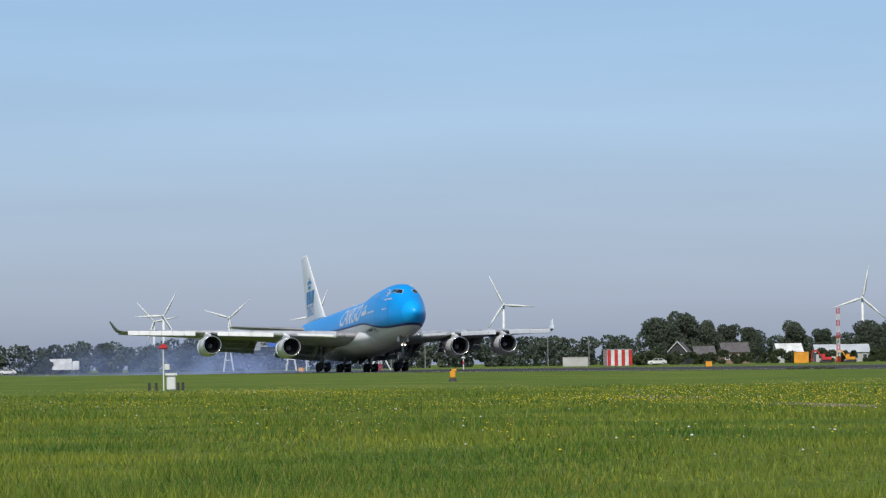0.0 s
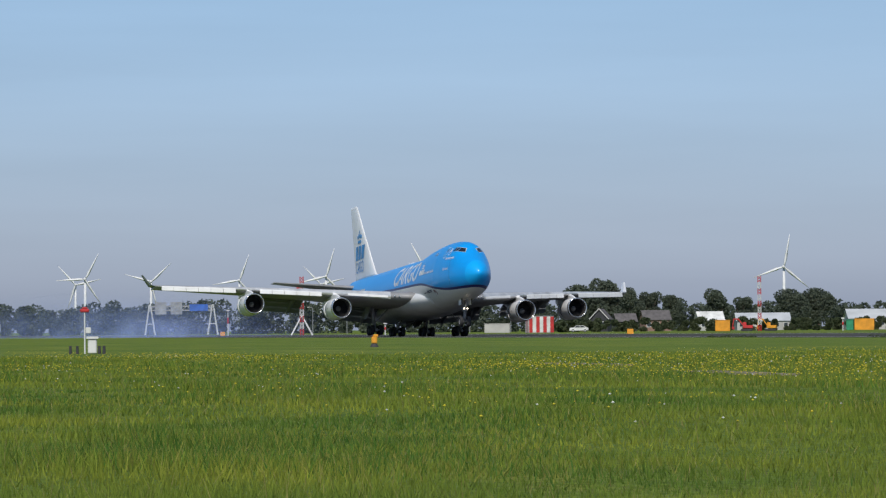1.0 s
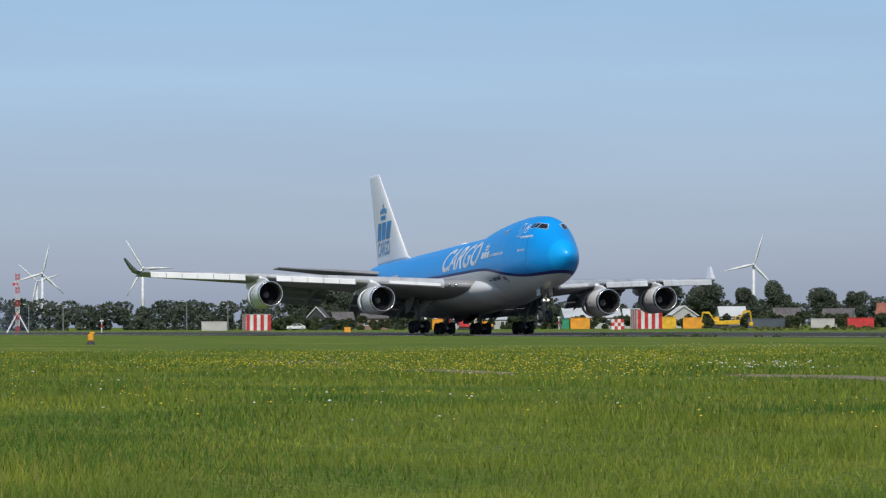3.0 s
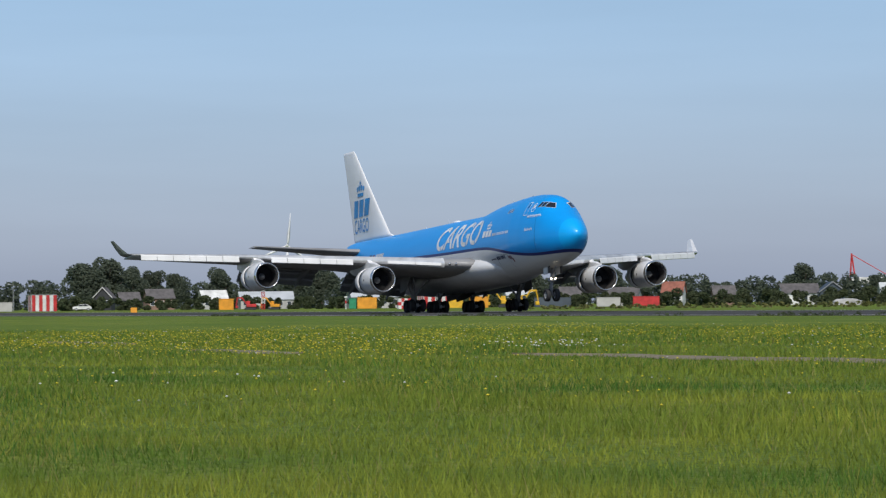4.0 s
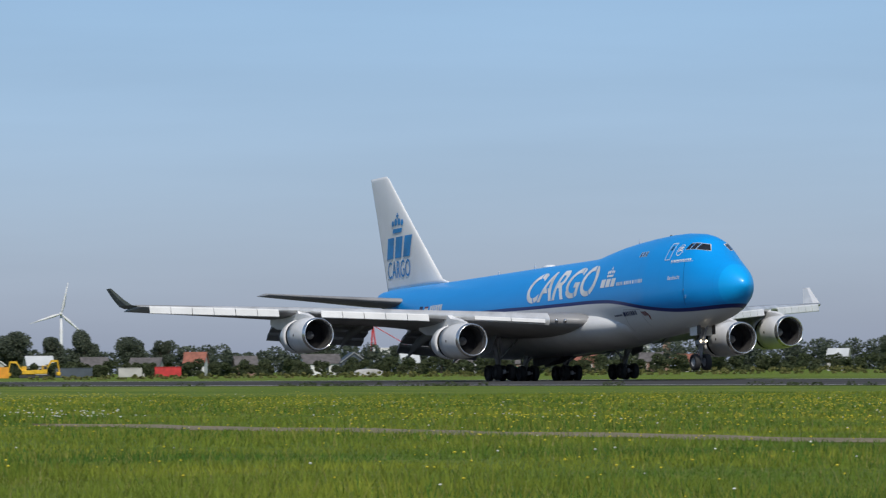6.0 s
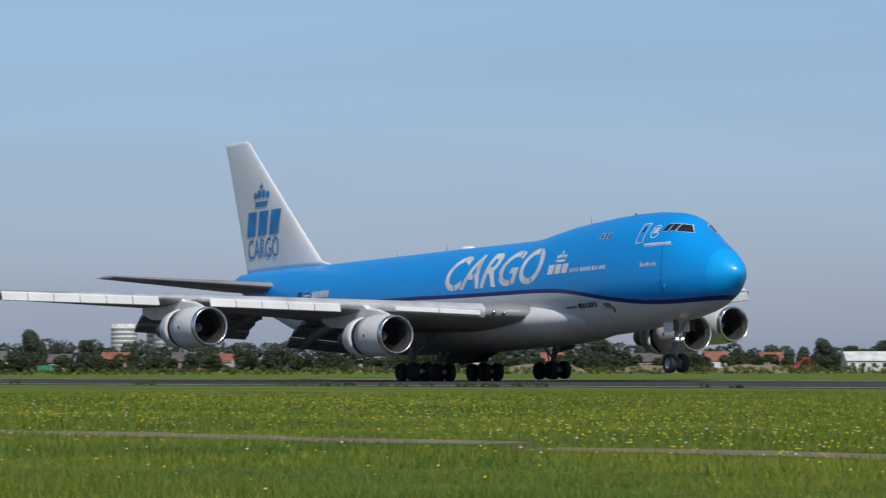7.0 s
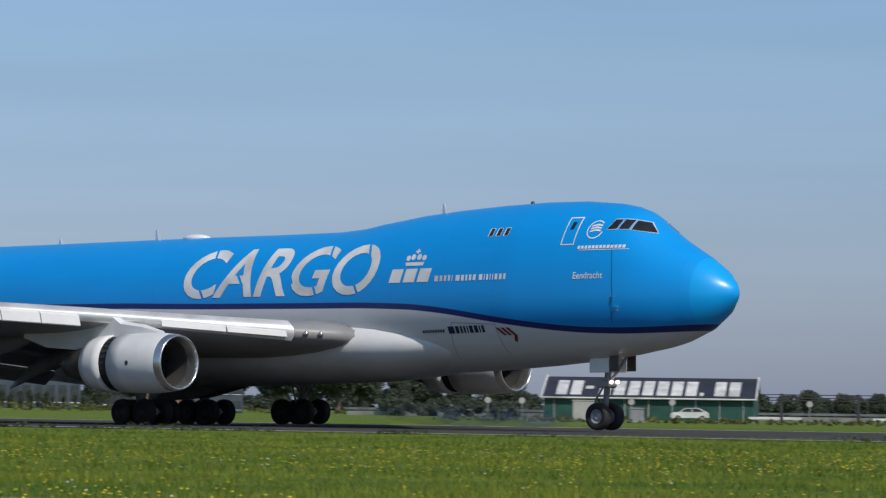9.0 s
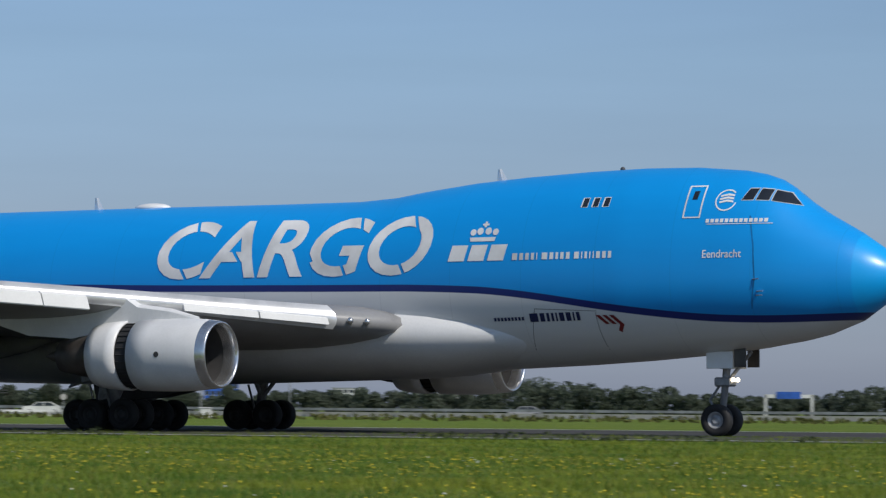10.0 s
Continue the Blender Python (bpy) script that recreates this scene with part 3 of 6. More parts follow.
def build_jet():
    jet = thing("cargo_jet", "blue and white four-engined cargo jet rolling on the runway", "airplane")
    xs = smooth_stations(FX, 0.35)
    body = part("fuselage", loft([ring(x) for x in xs]), M_LIVERY, jet, "sky-blue fuselage over a grey-white belly", smooth=True)
    # wing root fairing
    rr = []
    for xa, w, lo, hi in ((14.6, 2.2, 2.9, 4.2), (16.0, 2.72, 2.5, 4.75), (17.5, 3.15, 2.28, 5.0), (19, 3.5, 2.1, 5.15), (21, 3.8, 2.0, 5.2), (24, 3.95, 1.95, 5.15), (30, 4.0, 1.85, 5.0), (37, 3.9, 1.9, 4.7), (41, 3.6, 2.0, 4.3), (44, 3.1, 2.3, 3.6)):
        zm = (lo + hi) / 2
        rr.append([(NOSE - xa, w * math.cos(2 * math.pi * i / 32), zm + (hi - lo) / 2 * math.sin(2 * math.pi * i / 32)) for i in range(32)])
    part("wing_root_fairing", loft(rr), M_BELLY, jet, "white bulged wing root fairing", smooth=True)
    for side in (-1, 1):
        wing = build_wing(jet, side)
        for y, x, z in ((11.75, 22.95, 2.84), (20.92, 31.75, 3.80)):
            build_engine(jet, side * y, x, z)
        # wing root landing lamps
        for y in (5.0, 5.5):
            bm = bmesh.new()
            bmesh.ops.create_uvsphere(bm, u_segments=12, v_segments=8, radius=0.13, matrix=Matrix.Translation((NOSE - wing_le(y) + 0.02, side * y, wing_z(y))))
            part("landing_lamp", bm, M_LIP, wing, "round glazed lamp", smooth=True)
        # tailplane
        rr = [[(x, side * yy, z) for x, yy, z in wing_section(le, te, y, z0, th)] for y, le, te, z0, th in ((0.8, 57.2, 66.4, 7.75, 0.9), (2.5, 58.6, 67.0, 7.9, 0.8), (7, 63.2, 68.8, 8.5, 0.5), (11.1, 67.5, 70.6, 9.05, 0.26))]
        part("tailplane", loft(rr), M_WING, jet, "grey swept tailplane", smooth=True)
    # fin
    rr = []
    for z, le, te, th in ((9.0, 52.6, 66.9, 0.55), (9.6, 54.9, 67.05, 0.6), (12, 57.8, 67.75, 0.58), (16, 62.45, 69.0, 0.42), (19.2, 66.1, 70.1, 0.27), (19.45, 66.6, 70.15, 0.15)):
        sec = wing_section(le, te, 0, 0, th)
        rr.append([(x, zz, z) for x, _, zz in sec])
    fin = part("fin", loft(rr), M_JETWHITE, jet, "tall white tail fin with blue emblem", smooth=True)
    part("rudder_joint", box(NOSE - 66.2, NOSE - 66.15, -0.28, -0.25, 10.2, 10.3), M_DARKBAY, fin)

    def on_fin(bm, xa, z):
        for v in bm.verts:
            x, h = xa - v.co.x, z + v.co.y
            le, te, th = (float(np.interp(h, [9.6, 12, 16, 19.2], k)) for k in ([54.9, 57.8, 62.45, 66.1], [67.05, 67.75, 69.0, 70.1], [0.6, 0.58, 0.42, 0.27]))
            u = min(1, max(0, (x - le) / (te - le)))
            t = 5 * th * (0.2969 * math.sqrt(u) - 0.126 * u - 0.3516 * u ** 2 + 0.2843 * u ** 3 - 0.1036 * u ** 4)
            v.co = (NOSE - x, -(t + 0.03), h)
        return bm
    # emblem: three slanted blocks below a crown of dots
    for i in range(3):
        a = 2.0 * i
        bm = cut(slab([(a, 0), (a + 1.55, 0), (a + 2.0, 1.84), (a + 0.45, 1.84)]), 0.4)
        part("emblem_block", on_fin(bm, 66.75, 12.04), M_DECALB, fin, "blue slanted block")
    for cx, cz, r in ((0.15, 0.85, 0.27), (0.82, 0.95, 0.31), (1.55, 0.95, 0.31), (2.2, 0.85, 0.27)):
        part("emblem_dot", on_fin(cut(disc(cx, cz, r), 0.3), 65.1, 14.25), M_DECALB, fin, "blue crown dot")
    part("emblem_bar", on_fin(cut(slab([(0.05, 0), (2.1, 0), (2.25, 0.38), (0.12, 0.38)]), 0.3), 65.1, 14.25), M_DECALB, fin, "blue crown bar")
    bm = slab([(1.12, 1.25), (1.28, 1.25), (1.28, 1.75), (1.12, 1.75)])
    slab([(0.92, 1.42), (1.48, 1.42), (1.48, 1.56), (0.92, 1.56)], bm)
    part("emblem_cross", on_fin(cut(bm, 0.2), 65.1, 14.25), M_DECALB, fin, "small blue cross")
    bm = word_mesh("CARGO", 5.4, 1.5, 0.12, 0.0)
    part("fin_lettering", on_fin(cut(bm, 0.4), 66.6, 10.3), M_DECALB, fin, "thin blue word CARGO")

    # lettering on the side
    bm = word_mesh("CARGO", 12.6, 2.36, 0.22, 0.018)
    for x0, y0, x1, y1 in ((1.35, 2.5, 1.75, 1.6), (1.0, 0.75, 1.5, -0.1), (6.9, 1.2, 7.2, 0.7), (9.0, 2.5, 9.35, 1.6), (8.5, 0.75, 8.9, -0.1), (11.5, 2.5, 11.95, 1.6), (11.1, 0.75, 11.55, -0.1), (3.6, 1.05, 4.0, 0.55)):
        slit(bm, x0, y0, x1, y1, 0.13)
    part("side_lettering", on_skin(bm, 31.4, 6.05, slope=-0.004), M_DECALW, body, "large white stencilled word CARGO")
    for i in range(3):
        a = 0.86 * i
        bm = slab([(a, 0), (a + 0.70, 0), (a + 0.84, 0.62), (a + 0.14, 0.62)])
        part("emblem_block", on_skin(bm, 18.0, 6.50), M_DECALW, body, "white slanted block")
    for cx, cz, r in ((0.12, 0.36, 0.13), (0.42, 0.40, 0.14), (0.78, 0.40, 0.14), (1.1, 0.36, 0.13)):
        part("emblem_dot", on_skin(disc(cx, cz, r), 17.15, 7.26), M_DECALW, body, "white crown dot")
    part("emblem_bar", on_skin(slab([(0.05, 0), (1.1, 0), (1.15, 0.16), (0, 0.16)]), 17.15, 7.26), M_DECALW, body, "white crown bar")
    bm = slab([(0.56, 0.55), (0.66, 0.55), (0.66, 0.78), (0.56, 0.78)])
    slab([(0.47, 0.62), (0.75, 0.62), (0.75, 0.70), (0.47, 0.70)], bm)
    part("emblem_cross", on_skin(bm, 17.15, 7.26), M_DECALW, body, "small white cross")

    def bars(xa, z, widths, h, gap, m, label, slope=0.0):
        x = 0.0
        for w in widths:
            part("lettering_bar", on_skin(slab([(x, 0), (x + w, 0), (x + w, h), (x, h)]), xa, z, slope=slope), m, body, label)
            x += w + gap
    bars(15.2, 6.50, [0.22, 0.16, 0.15, 0.13, 0.05, 0.0001, 0.24, 0.16, 0.11, 0.14, 0.16, 0.0001, 0.2, 0.05, 0.1, 0.05, 0.05, 0.16, 0.15, 0.13], 0.26, 0.095, M_DECALW, "small white letter bar")
    bars(7.35, 7.76, [0.13] * 13, 0.14, 0.055, M_DECALW, "small white letter bar")
    bars(7.3, 7.69, [2.5], 0.025, 0.0, M_DECALW, "thin white line")
    bm = word_mesh("Eendracht", 1.5, 0.3, 0.0, 0.01)
    part("name_lettering", on_skin(bm, 7.35, 6.42), M_DECALW, body, "small white word on the blue nose")
    bars(16.1, 4.16, [0.1] * 9, 0.13, 0.05, M_DECALN, "small dark letter bar", 0.02)
    bars(14.55, 4.12, [0.36, 0.2, 0.12, 0.1, 0.07, 0.2, 0.2, 0.07, 0.14], 0.32, 0.085, M_DECALN, "dark navy letter bar", 0.015)
    for i in range(3):
        bm = slab([(0.28 * i, 0.36), (0.28 * i + 0.17, 0.36), (0.28 * i + 0.52, 0.02), (0.28 * i + 0.35, 0.02)])
        part("emblem_stripe", on_skin(bm, 11.75, 3.98), M_DECALR, body, "dark red slanted stripe")
    bm = slab([(0.58, 0.36), (0.75, 0.36), (1.1, 0.0), (0.92, -0.3), (0.80, -0.22), (0.92, 0.0)])
    part("emblem_stripe", on_skin(bm, 11.75, 3.98), M_DECALR, body, "dark red arrow head")
    # flag and registration bars near the tail
    bars(53.4, 6.62, [0.75], 0.5, 0, M_DECALN, "dark blue flag")
    for k, m in enumerate((M_DECALN, M_DECALW, M_DECALR)):
        bars(52.2, 6.6 + 0.15 * k, [0.85], 0.14, 0, m, "flag stripe")
    bars(50.9, 6.58, [0.38, 0.38, 0.2, 0.38, 0.38, 0.38], 0.48, 0.1, M_DECALW, "white letter bar")
    # upper deck windows, door and round badge
    for x in (12.55, 12.1, 11.65):
        part("cabin_window", on_skin(slab([(0, 0), (0.22, 0), (0.24, 0.34), (0.02, 0.34)]), x, 8.5), M_GLASS, body, "small dark window")
        # pale rim; its wider left side is a highlight painted white
        part("window_rim", on_skin(slab([(-0.06, -0.02), (0.235, -0.02), (0.255, 0.36), (-0.04, 0.36)]), x, 8.5, lift=0.01), M_DECALW, body, "pale window rim with a painted glint on its left")
    for a, b in (((0, 0), (0.66, 0.05)), ((0, 1.22), (0.7, 1.27)), ((0, 0), (0.06, 1.27)), ((0.64, 0), (0.7, 1.27))):
        part("door_line", on_skin(slab([(a[0], a[1]), (b[0], a[1]), (b[0], b[1]), (a[0], b[1])]), 8.3, 7.95), M_DECALW, body, "white door outline")
    part("door_window", on_skin(slab([(0.24, 0.72), (0.44, 0.72), (0.46, 1.05), (0.26, 1.05)]), 8.3, 7.95), M_GLASS, body, "small dark door window")
    bm = bmesh.new()
    for i in range(20):
        a0, a1 = 2 * math.pi * (i + 3) / 24, 2 * math.pi * (i + 4) / 24
        slab([(0.42 * math.cos(a0), 0.42 * math.sin(a0)), (0.42 * math.cos(a1), 0.42 * math.sin(a1)), (0.37 * math.cos(a1), 0.37 * math.sin(a1)), (0.37 * math.cos(a0), 0.37 * math.sin(a0))], bm)
    part("badge_ring", on_skin(bm, 6.72, 8.62), M_DECALW, body, "thin white ring badge")
    for k in range(3):
        part("badge_wave", on_skin(slab([(-0.25, -0.12 + 0.12 * k), (0.05, -0.06 + 0.12 * k), (0.28, -0.1 + 0.12 * k), (0.28, -0.03 + 0.12 * k), (0.05, 0.02 + 0.12 * k), (-0.25, -0.05 + 0.12 * k)]), 6.72, 8.62), M_DECALW, body, "white wave stroke")
    # cockpit glazing, both sides
    for side in (-1, 1):
        for pts in (((6.15, 8.62), (5.72, 8.62), (5.62, 9.06), (5.95, 9.06)), ((5.62, 8.62), (5.16, 8.60), (5.12, 9.02), (5.53, 9.06)), ((5.06, 8.58), (4.12, 8.42), (4.62, 8.90), (5.04, 9.0))):
            bm = cut(slab([(-x, z) for x, z in pts]), 0.12)
            for v in bm.verts:
                xa, z = -v.co.x, v.co.y
                v.co = (NOSE - xa + 0.012, side * (skin_y(xa, z) + 0.02), z)
            pane = part("cockpit_window", bm, M_GLASS, body, "dark cockpit pane")
            cx, cz = sum(p[0] for p in pts) / 4, sum(p[1] for p in pts) / 4
            bm = cut(slab([(-(cx + (x - cx) * 1.08), cz + (z - cz) * 1.12) for x, z in pts]), 0.12)
            for v in bm.verts:
                xa, z = -v.co.x, v.co.y
                v.co = (NOSE - xa + 0.006, side * (skin_y(xa, z) + 0.008), z)
            part("window_frame", bm, M_DECALW, pane, "pale window frame")
    # roof aerials and dome
    for xa, h in ((17.0, 0.45), (36.0, 0.5), (43.0, 0.3)):
        z = section(xa)[0]
        part("blade_aerial", loft([[(NOSE - xa - 0.0 - s, 0.03 * q, z - 0.05) for s, q in ((0, 0), (0.25, 1), (0.5, 0), (0.25, -1))], [(NOSE - xa - 0.3 - s, 0.02 * q, z + h) for s, q in ((0, 0), (0.08, 1), (0.16, 0), (0.08, -1))]]), M_JETWHITE, body, "small white blade aerial")
    bm = bmesh.new()
    bmesh.ops.create_uvsphere(bm, u_segments=20, v_segments=10, radius=1.0, matrix=Matrix.Translation((NOSE - 33.6, 0, 9.15)) @ Matrix.Diagonal((0.85, 0.5, 0.22, 1)))
    part("dome_aerial", bm, M_JETWHITE, body, "low white aerial dome", smooth=True)
    bm = bmesh.new()
    bmesh.ops.create_uvsphere(bm, u_segments=10, v_segments=6, radius=0.1, matrix=Matrix.Translation((NOSE - 12.0, 0, 10.06)))
    part("beacon", bm, M_DARKBAY, body, "small dark roof beacon", smooth=True)
    # nose door joint and air data probes
    for xa, z in ((5.4, 5.6), (5.25, 5.15), (5.3, 5.0)):
        y = skin_y(xa, z)
        part("probe", tube((NOSE - xa, -y, z), (NOSE - xa + 0.28, -y - 0.09, z), 0.025, seg=6), M_LIP, body, "short metal probe")
    for xa, z0, z1, xb in ((14.8, 3.05, 4.6, 14.3), (11.75, 3.05, 4.45, 11.75)):
        part("cargo_door_joint", on_skin(slab([(0, 0), (0.03, 0), (0.03 + xa - xb, z1 - z0), (xa - xb, z1 - z0)]), xa, z0, lift=0.004), M_WING, body, "thin grey door joint")
    part("cargo_door_joint", on_skin(slab([(0, 0), (2.6, -0.12), (2.6, -0.09), (0, 0.03)]), 14.3, 4.6, lift=0.004), M_WING, body, "thin grey door joint")
    for z0, z1, x0, x1 in ((4.5, 5.6, 5.55, 5.35), (5.6, 6.9, 5.35, 5.45), (6.9, 8.0, 5.45, 5.7)):
        part("nose_door_joint", on_skin(slab([(0, 0), (0.05, 0), (0.05 + x0 - x1, z1 - z0), (x0 - x1, z1 - z0)]), x0, z0, lift=0.006), M_SEAM, body, "dark blue nose door joint")
    # nose gear
    for y in (-0.46, 0.46):
        wheel(jet, 7.85, y, 0.34, 0.62, 0.44)
    leg = part("nose_gear", tube((NOSE - 7.85, 0, 0.34), (NOSE - 7.55, 0, 3.1), 0.12, 0.17, 14), M_GEAR, jet, "grey nose gear leg", smooth=True)
    part("axle", tube((NOSE - 7.85, -0.5, 0.34), (NOSE - 7.85, 0.5, 0.34), 0.09), M_GEAR, leg)
    part("drag_brace", tube((NOSE - 7.7, 0, 1.7), (NOSE - 6.6, 0, 2.95), 0.07), M_GEAR, leg)
    part("steering_collar", box(NOSE - 8.05, NOSE - 7.35, -0.3, 0.3, 1.62, 1.98, 0.06), M_GEAR, leg)
    part("torque_link", tube((NOSE - 8.0, 0, 0.55), (NOSE - 8.35, 0, 1.1), 0.05), M_GEAR, leg)
    part("torque_link", tube((NOSE - 8.35, 0, 1.1), (NOSE - 7.95, 0, 1.65), 0.05), M_GEAR, leg)
    for y in (-0.22, 0.22):
        bm = bmesh.new()
        bmesh.ops.create_uvsphere(bm, u_segments=14, v_segments=8, radius=0.085, matrix=Matrix.Translation((NOSE - 7.28, y, 1.88)))
        part("taxi_lamp", bm, M_LAMP, leg, "lit warm white lamp", smooth=True)
    for side in (-1, 1):
        part("nose_gear_door", box(NOSE - 8.2, NOSE - 7.1, side * 0.62 - 0.03, side * 0.62 + 0.03, 2.3, 2.95, 0.015), M_JETWHITE, leg, "white gear door")
        part("nose_gear_door", box(NOSE - 7.05, NOSE - 6.55, side * 0.62 - 0.03, side * 0.62 + 0.03, 2.35, 3.05, 0.015), M_CORE, leg, "brown forward gear door")
    # four main bogies
    for xa, y, top, tz in ((31.8, -5.5, -6.1, 3.6), (31.8, 5.5, 6.1, 3.6), (34.9, -1.92, -1.6, 2.4), (34.9, 1.92, 1.6, 2.4)):
        leg = part("main_gear", tube((NOSE - xa, y, 0.66), (NOSE - xa + 0.1, top, tz), 0.19, 0.24, 14), M_GEAR, jet, "grey main gear leg", smooth=True)
        part("bogie_beam", box(NOSE - xa - 1.0, NOSE - xa + 1.0, y - 0.14, y + 0.14, 0.48, 0.82, 0.05), M_GEAR, leg)
        part("side_brace", tube((NOSE - xa, y, 1.6), (NOSE - xa + 0.2, top * 0.6, tz), 0.09), M_GEAR, leg)
        part("drag_brace", tube((NOSE - xa + 0.1, y, 1.3), (NOSE - xa + 1.6, top, tz - 0.2), 0.09), M_GEAR, leg)
        part("retract_link", tube((NOSE - xa - 0.25, y, 0.9), (NOSE - xa - 0.55, y, 1.9), 0.05), M_GEAR, leg)
        for dx in (-0.74, 0.74):
            part("axle", tube((NOSE - xa + dx, y - 0.6, 0.63), (NOSE - xa + dx, y + 0.6, 0.63), 0.08), M_GEAR, leg)
            for dy in (-0.56, 0.56):
                wheel(jet, xa + dx, y + dy, 0.63, 0.63, 0.47)
    for side in (-1, 1):
        part("main_gear_door", loft([[(NOSE - 33.2, side * 6.4, 3.7), (NOSE - 29.8, side * 6.4, 3.9), (NOSE - 29.8, side * 6.46, 3.9), (NOSE - 33.2, side * 6.46, 3.7)],
                                     [(NOSE - 32.6, side * 6.7, 1.9), (NOSE - 30.7, side * 6.7, 2.2), (NOSE - 30.7, side * 6.76, 2.2), (NOSE - 32.6, side * 6.76, 1.9)]]), M_WING, jet, "grey gear door")
        part("body_gear_door", loft([[(NOSE - 36.3, side * 0.4, 2.15), (NOSE - 29.0, side * 0.4, 2.15), (NOSE - 29.0, side * 0.46, 2.15), (NOSE - 36.3, side * 0.46, 2.15)],
                                     [(NOSE - 36.0, side * 0.5, 1.2), (NOSE - 33.0, side * 0.5, 1.35), (NOSE - 33.0, side * 0.56, 1.35), (NOSE - 36.0, side * 0.56, 1.2)]]), M_DARKBAY, jet, "dark gear door")
    return jet


jet = build_jet()


# ---- meadow: blades, flowers, soil ----
def polar(az, d):
    return d * math.sin(radians(az)), d * math.cos(radians(az))


def at(az, d, turn=0.0, z=0.0):
    """A place by bearing and distance from the camera, facing it."""
    x, y = polar(az, d)
    return pose(x, y, z, 0, 0, -az + turn)


rng = np.random.default_rng(7)
M_BLADE = soft(mat("grass_blades", (0.262, 0.292, 0.038), 0.75, vary=0.22, scale=4.5, fine=2.4, tint=(0.075, 0.155, 0.026), island=0.28), 0.4)
M_STRAW = soft(mat("dry_stalks", (0.32, 0.28, 0.10), 0.8, vary=0.2, scale=4.0, island=0.3), 0.3)


def blades(name, n, az0, az1, d0, d1, h0, h1, width, material, label, seed, clump=None):
    """Single blades strewn over the meadow; clump: only in patches, the fewer the higher it is."""
    r = np.random.default_rng(seed)
    az = np.radians(r.uniform(az0, az1, n))
    d = np.exp(r.uniform(np.log(d0), np.log(d1), n))
    x, y = d * np.sin(az), d * np.cos(az)
    if clump is not None:
        keep = np.sin(x * 0.31 + 2 * np.sin(y * 0.27 + seed)) + np.sin(y * 0.83 + 2 * np.sin(x * 0.17)) + r.normal(0, 0.35, n) > clump
        x, y, d = x[keep], y[keep], d[keep]
        n = len(x)
    tuft = 0.55 + 0.9 * (0.5 + 0.25 * np.sin(x * 0.9 + 1.3 * np.sin(y * 0.5)) + 0.25 * np.sin(y * 1.7 + np.sin(x * 0.33) * 2))
    tuft *= 0.7 + 0.65 * (0.5 + 0.5 * np.sin(y * 0.62 + 1.4 * np.sin(x * 0.045) + 0.6 * np.sin(x * 0.21 + y)))  # mown and unmown bands
    h = r.uniform(h0, h1, n) * tuft
    w = width * d / 30.0 * r.uniform(0.6, 1.3, n)
    ang = r.uniform(0, np.pi, n)
    lean = r.normal(0, 0.35, (n, 2)) * h[:, None]
    v = np.empty((n, 3, 3))
    v[:, 0] = np.stack([x - np.cos(ang) * w, y - np.sin(ang) * w, np.zeros(n)], 1)
    v[:, 1] = np.stack([x + np.cos(ang) * w, y + np.sin(ang) * w, np.zeros(n)], 1)
    v[:, 2] = np.stack([x + lean[:, 0], y + lean[:, 1], h], 1)
    ob = from_arrays(name, v.reshape(-1, 3).tolist(), np.arange(n * 3).reshape(n, 3).tolist(), material)
    return tagged(ob, label, "grass", kind="stuff")


blades("grass_blades", 420000, -83, -15, 17, 150, 0.035, 0.10, 0.0058, M_BLADE, "fresh green meadow grass blades", 1)
blades("dry_grass_stalks", 11000, -83, -15, 17, 100, 0.08, 0.17, 0.003, M_STRAW, "pale straw grass stalks in the meadow", 2)


M_LUSH = soft(mat("lush_grass", (0.085, 0.185, 0.028), 0.75, vary=0.2, scale=2.5, fine=3.0, tint=(0.05, 0.125, 0.022), island=0.25), 0.4)
M_DRY = soft(mat("dry_grass", (0.30, 0.285, 0.062), 0.8, vary=0.2, scale=2.5, fine=3.0, tint=(0.22, 0.235, 0.045), island=0.25), 0.4)
blades("lush_grass_tufts", 130000, -83, -15, 17, 120, 0.06, 0.15, 0.005, M_LUSH, "taller dark green tufts in the meadow", 41, clump=0.75)
blades("dry_grass_patches", 110000, -83, -15, 19, 120, 0.05, 0.12, 0.005, M_DRY, "yellowed drier patches of grass in the meadow", 47, clump=0.8)


def flowers(name, spots, size, material, label):
    n = len(spots)
    x, y, z = spots[:, 0], spots[:, 1], spots[:, 2]
    s = size * np.random.default_rng(n).uniform(0.6, 1.3, n)
    dirs = np.array([(1, 0, 0), (0, 1, 0), (-1, 0, 0), (0, -1, 0), (0, 0, 0.7), (0, 0, -0.7)])
    v = spots[:, None, :] + dirs[None] * s[:, None, None]
    f = np.array([(0, 1, 4), (1, 2, 4), (2, 3, 4), (3, 0, 4), (1, 0, 5), (2, 1, 5), (3, 2, 5), (0, 3, 5)])
    faces = (f[None] + np.arange(n)[:, None, None] * 6).reshape(-1, 3)
    return tagged(from_arrays(name, v.reshape(-1, 3).tolist(), faces.tolist(), material), label, "flowers", kind="stuff")


M_YELLOW = mat("yellow_petals", (0.70, 0.56, 0.03), 0.7, vary=0.2, scale=3.0)
M_PETAL = mat("white_petals", (0.75, 0.75, 0.70), 0.7, vary=0.1, scale=3.0)


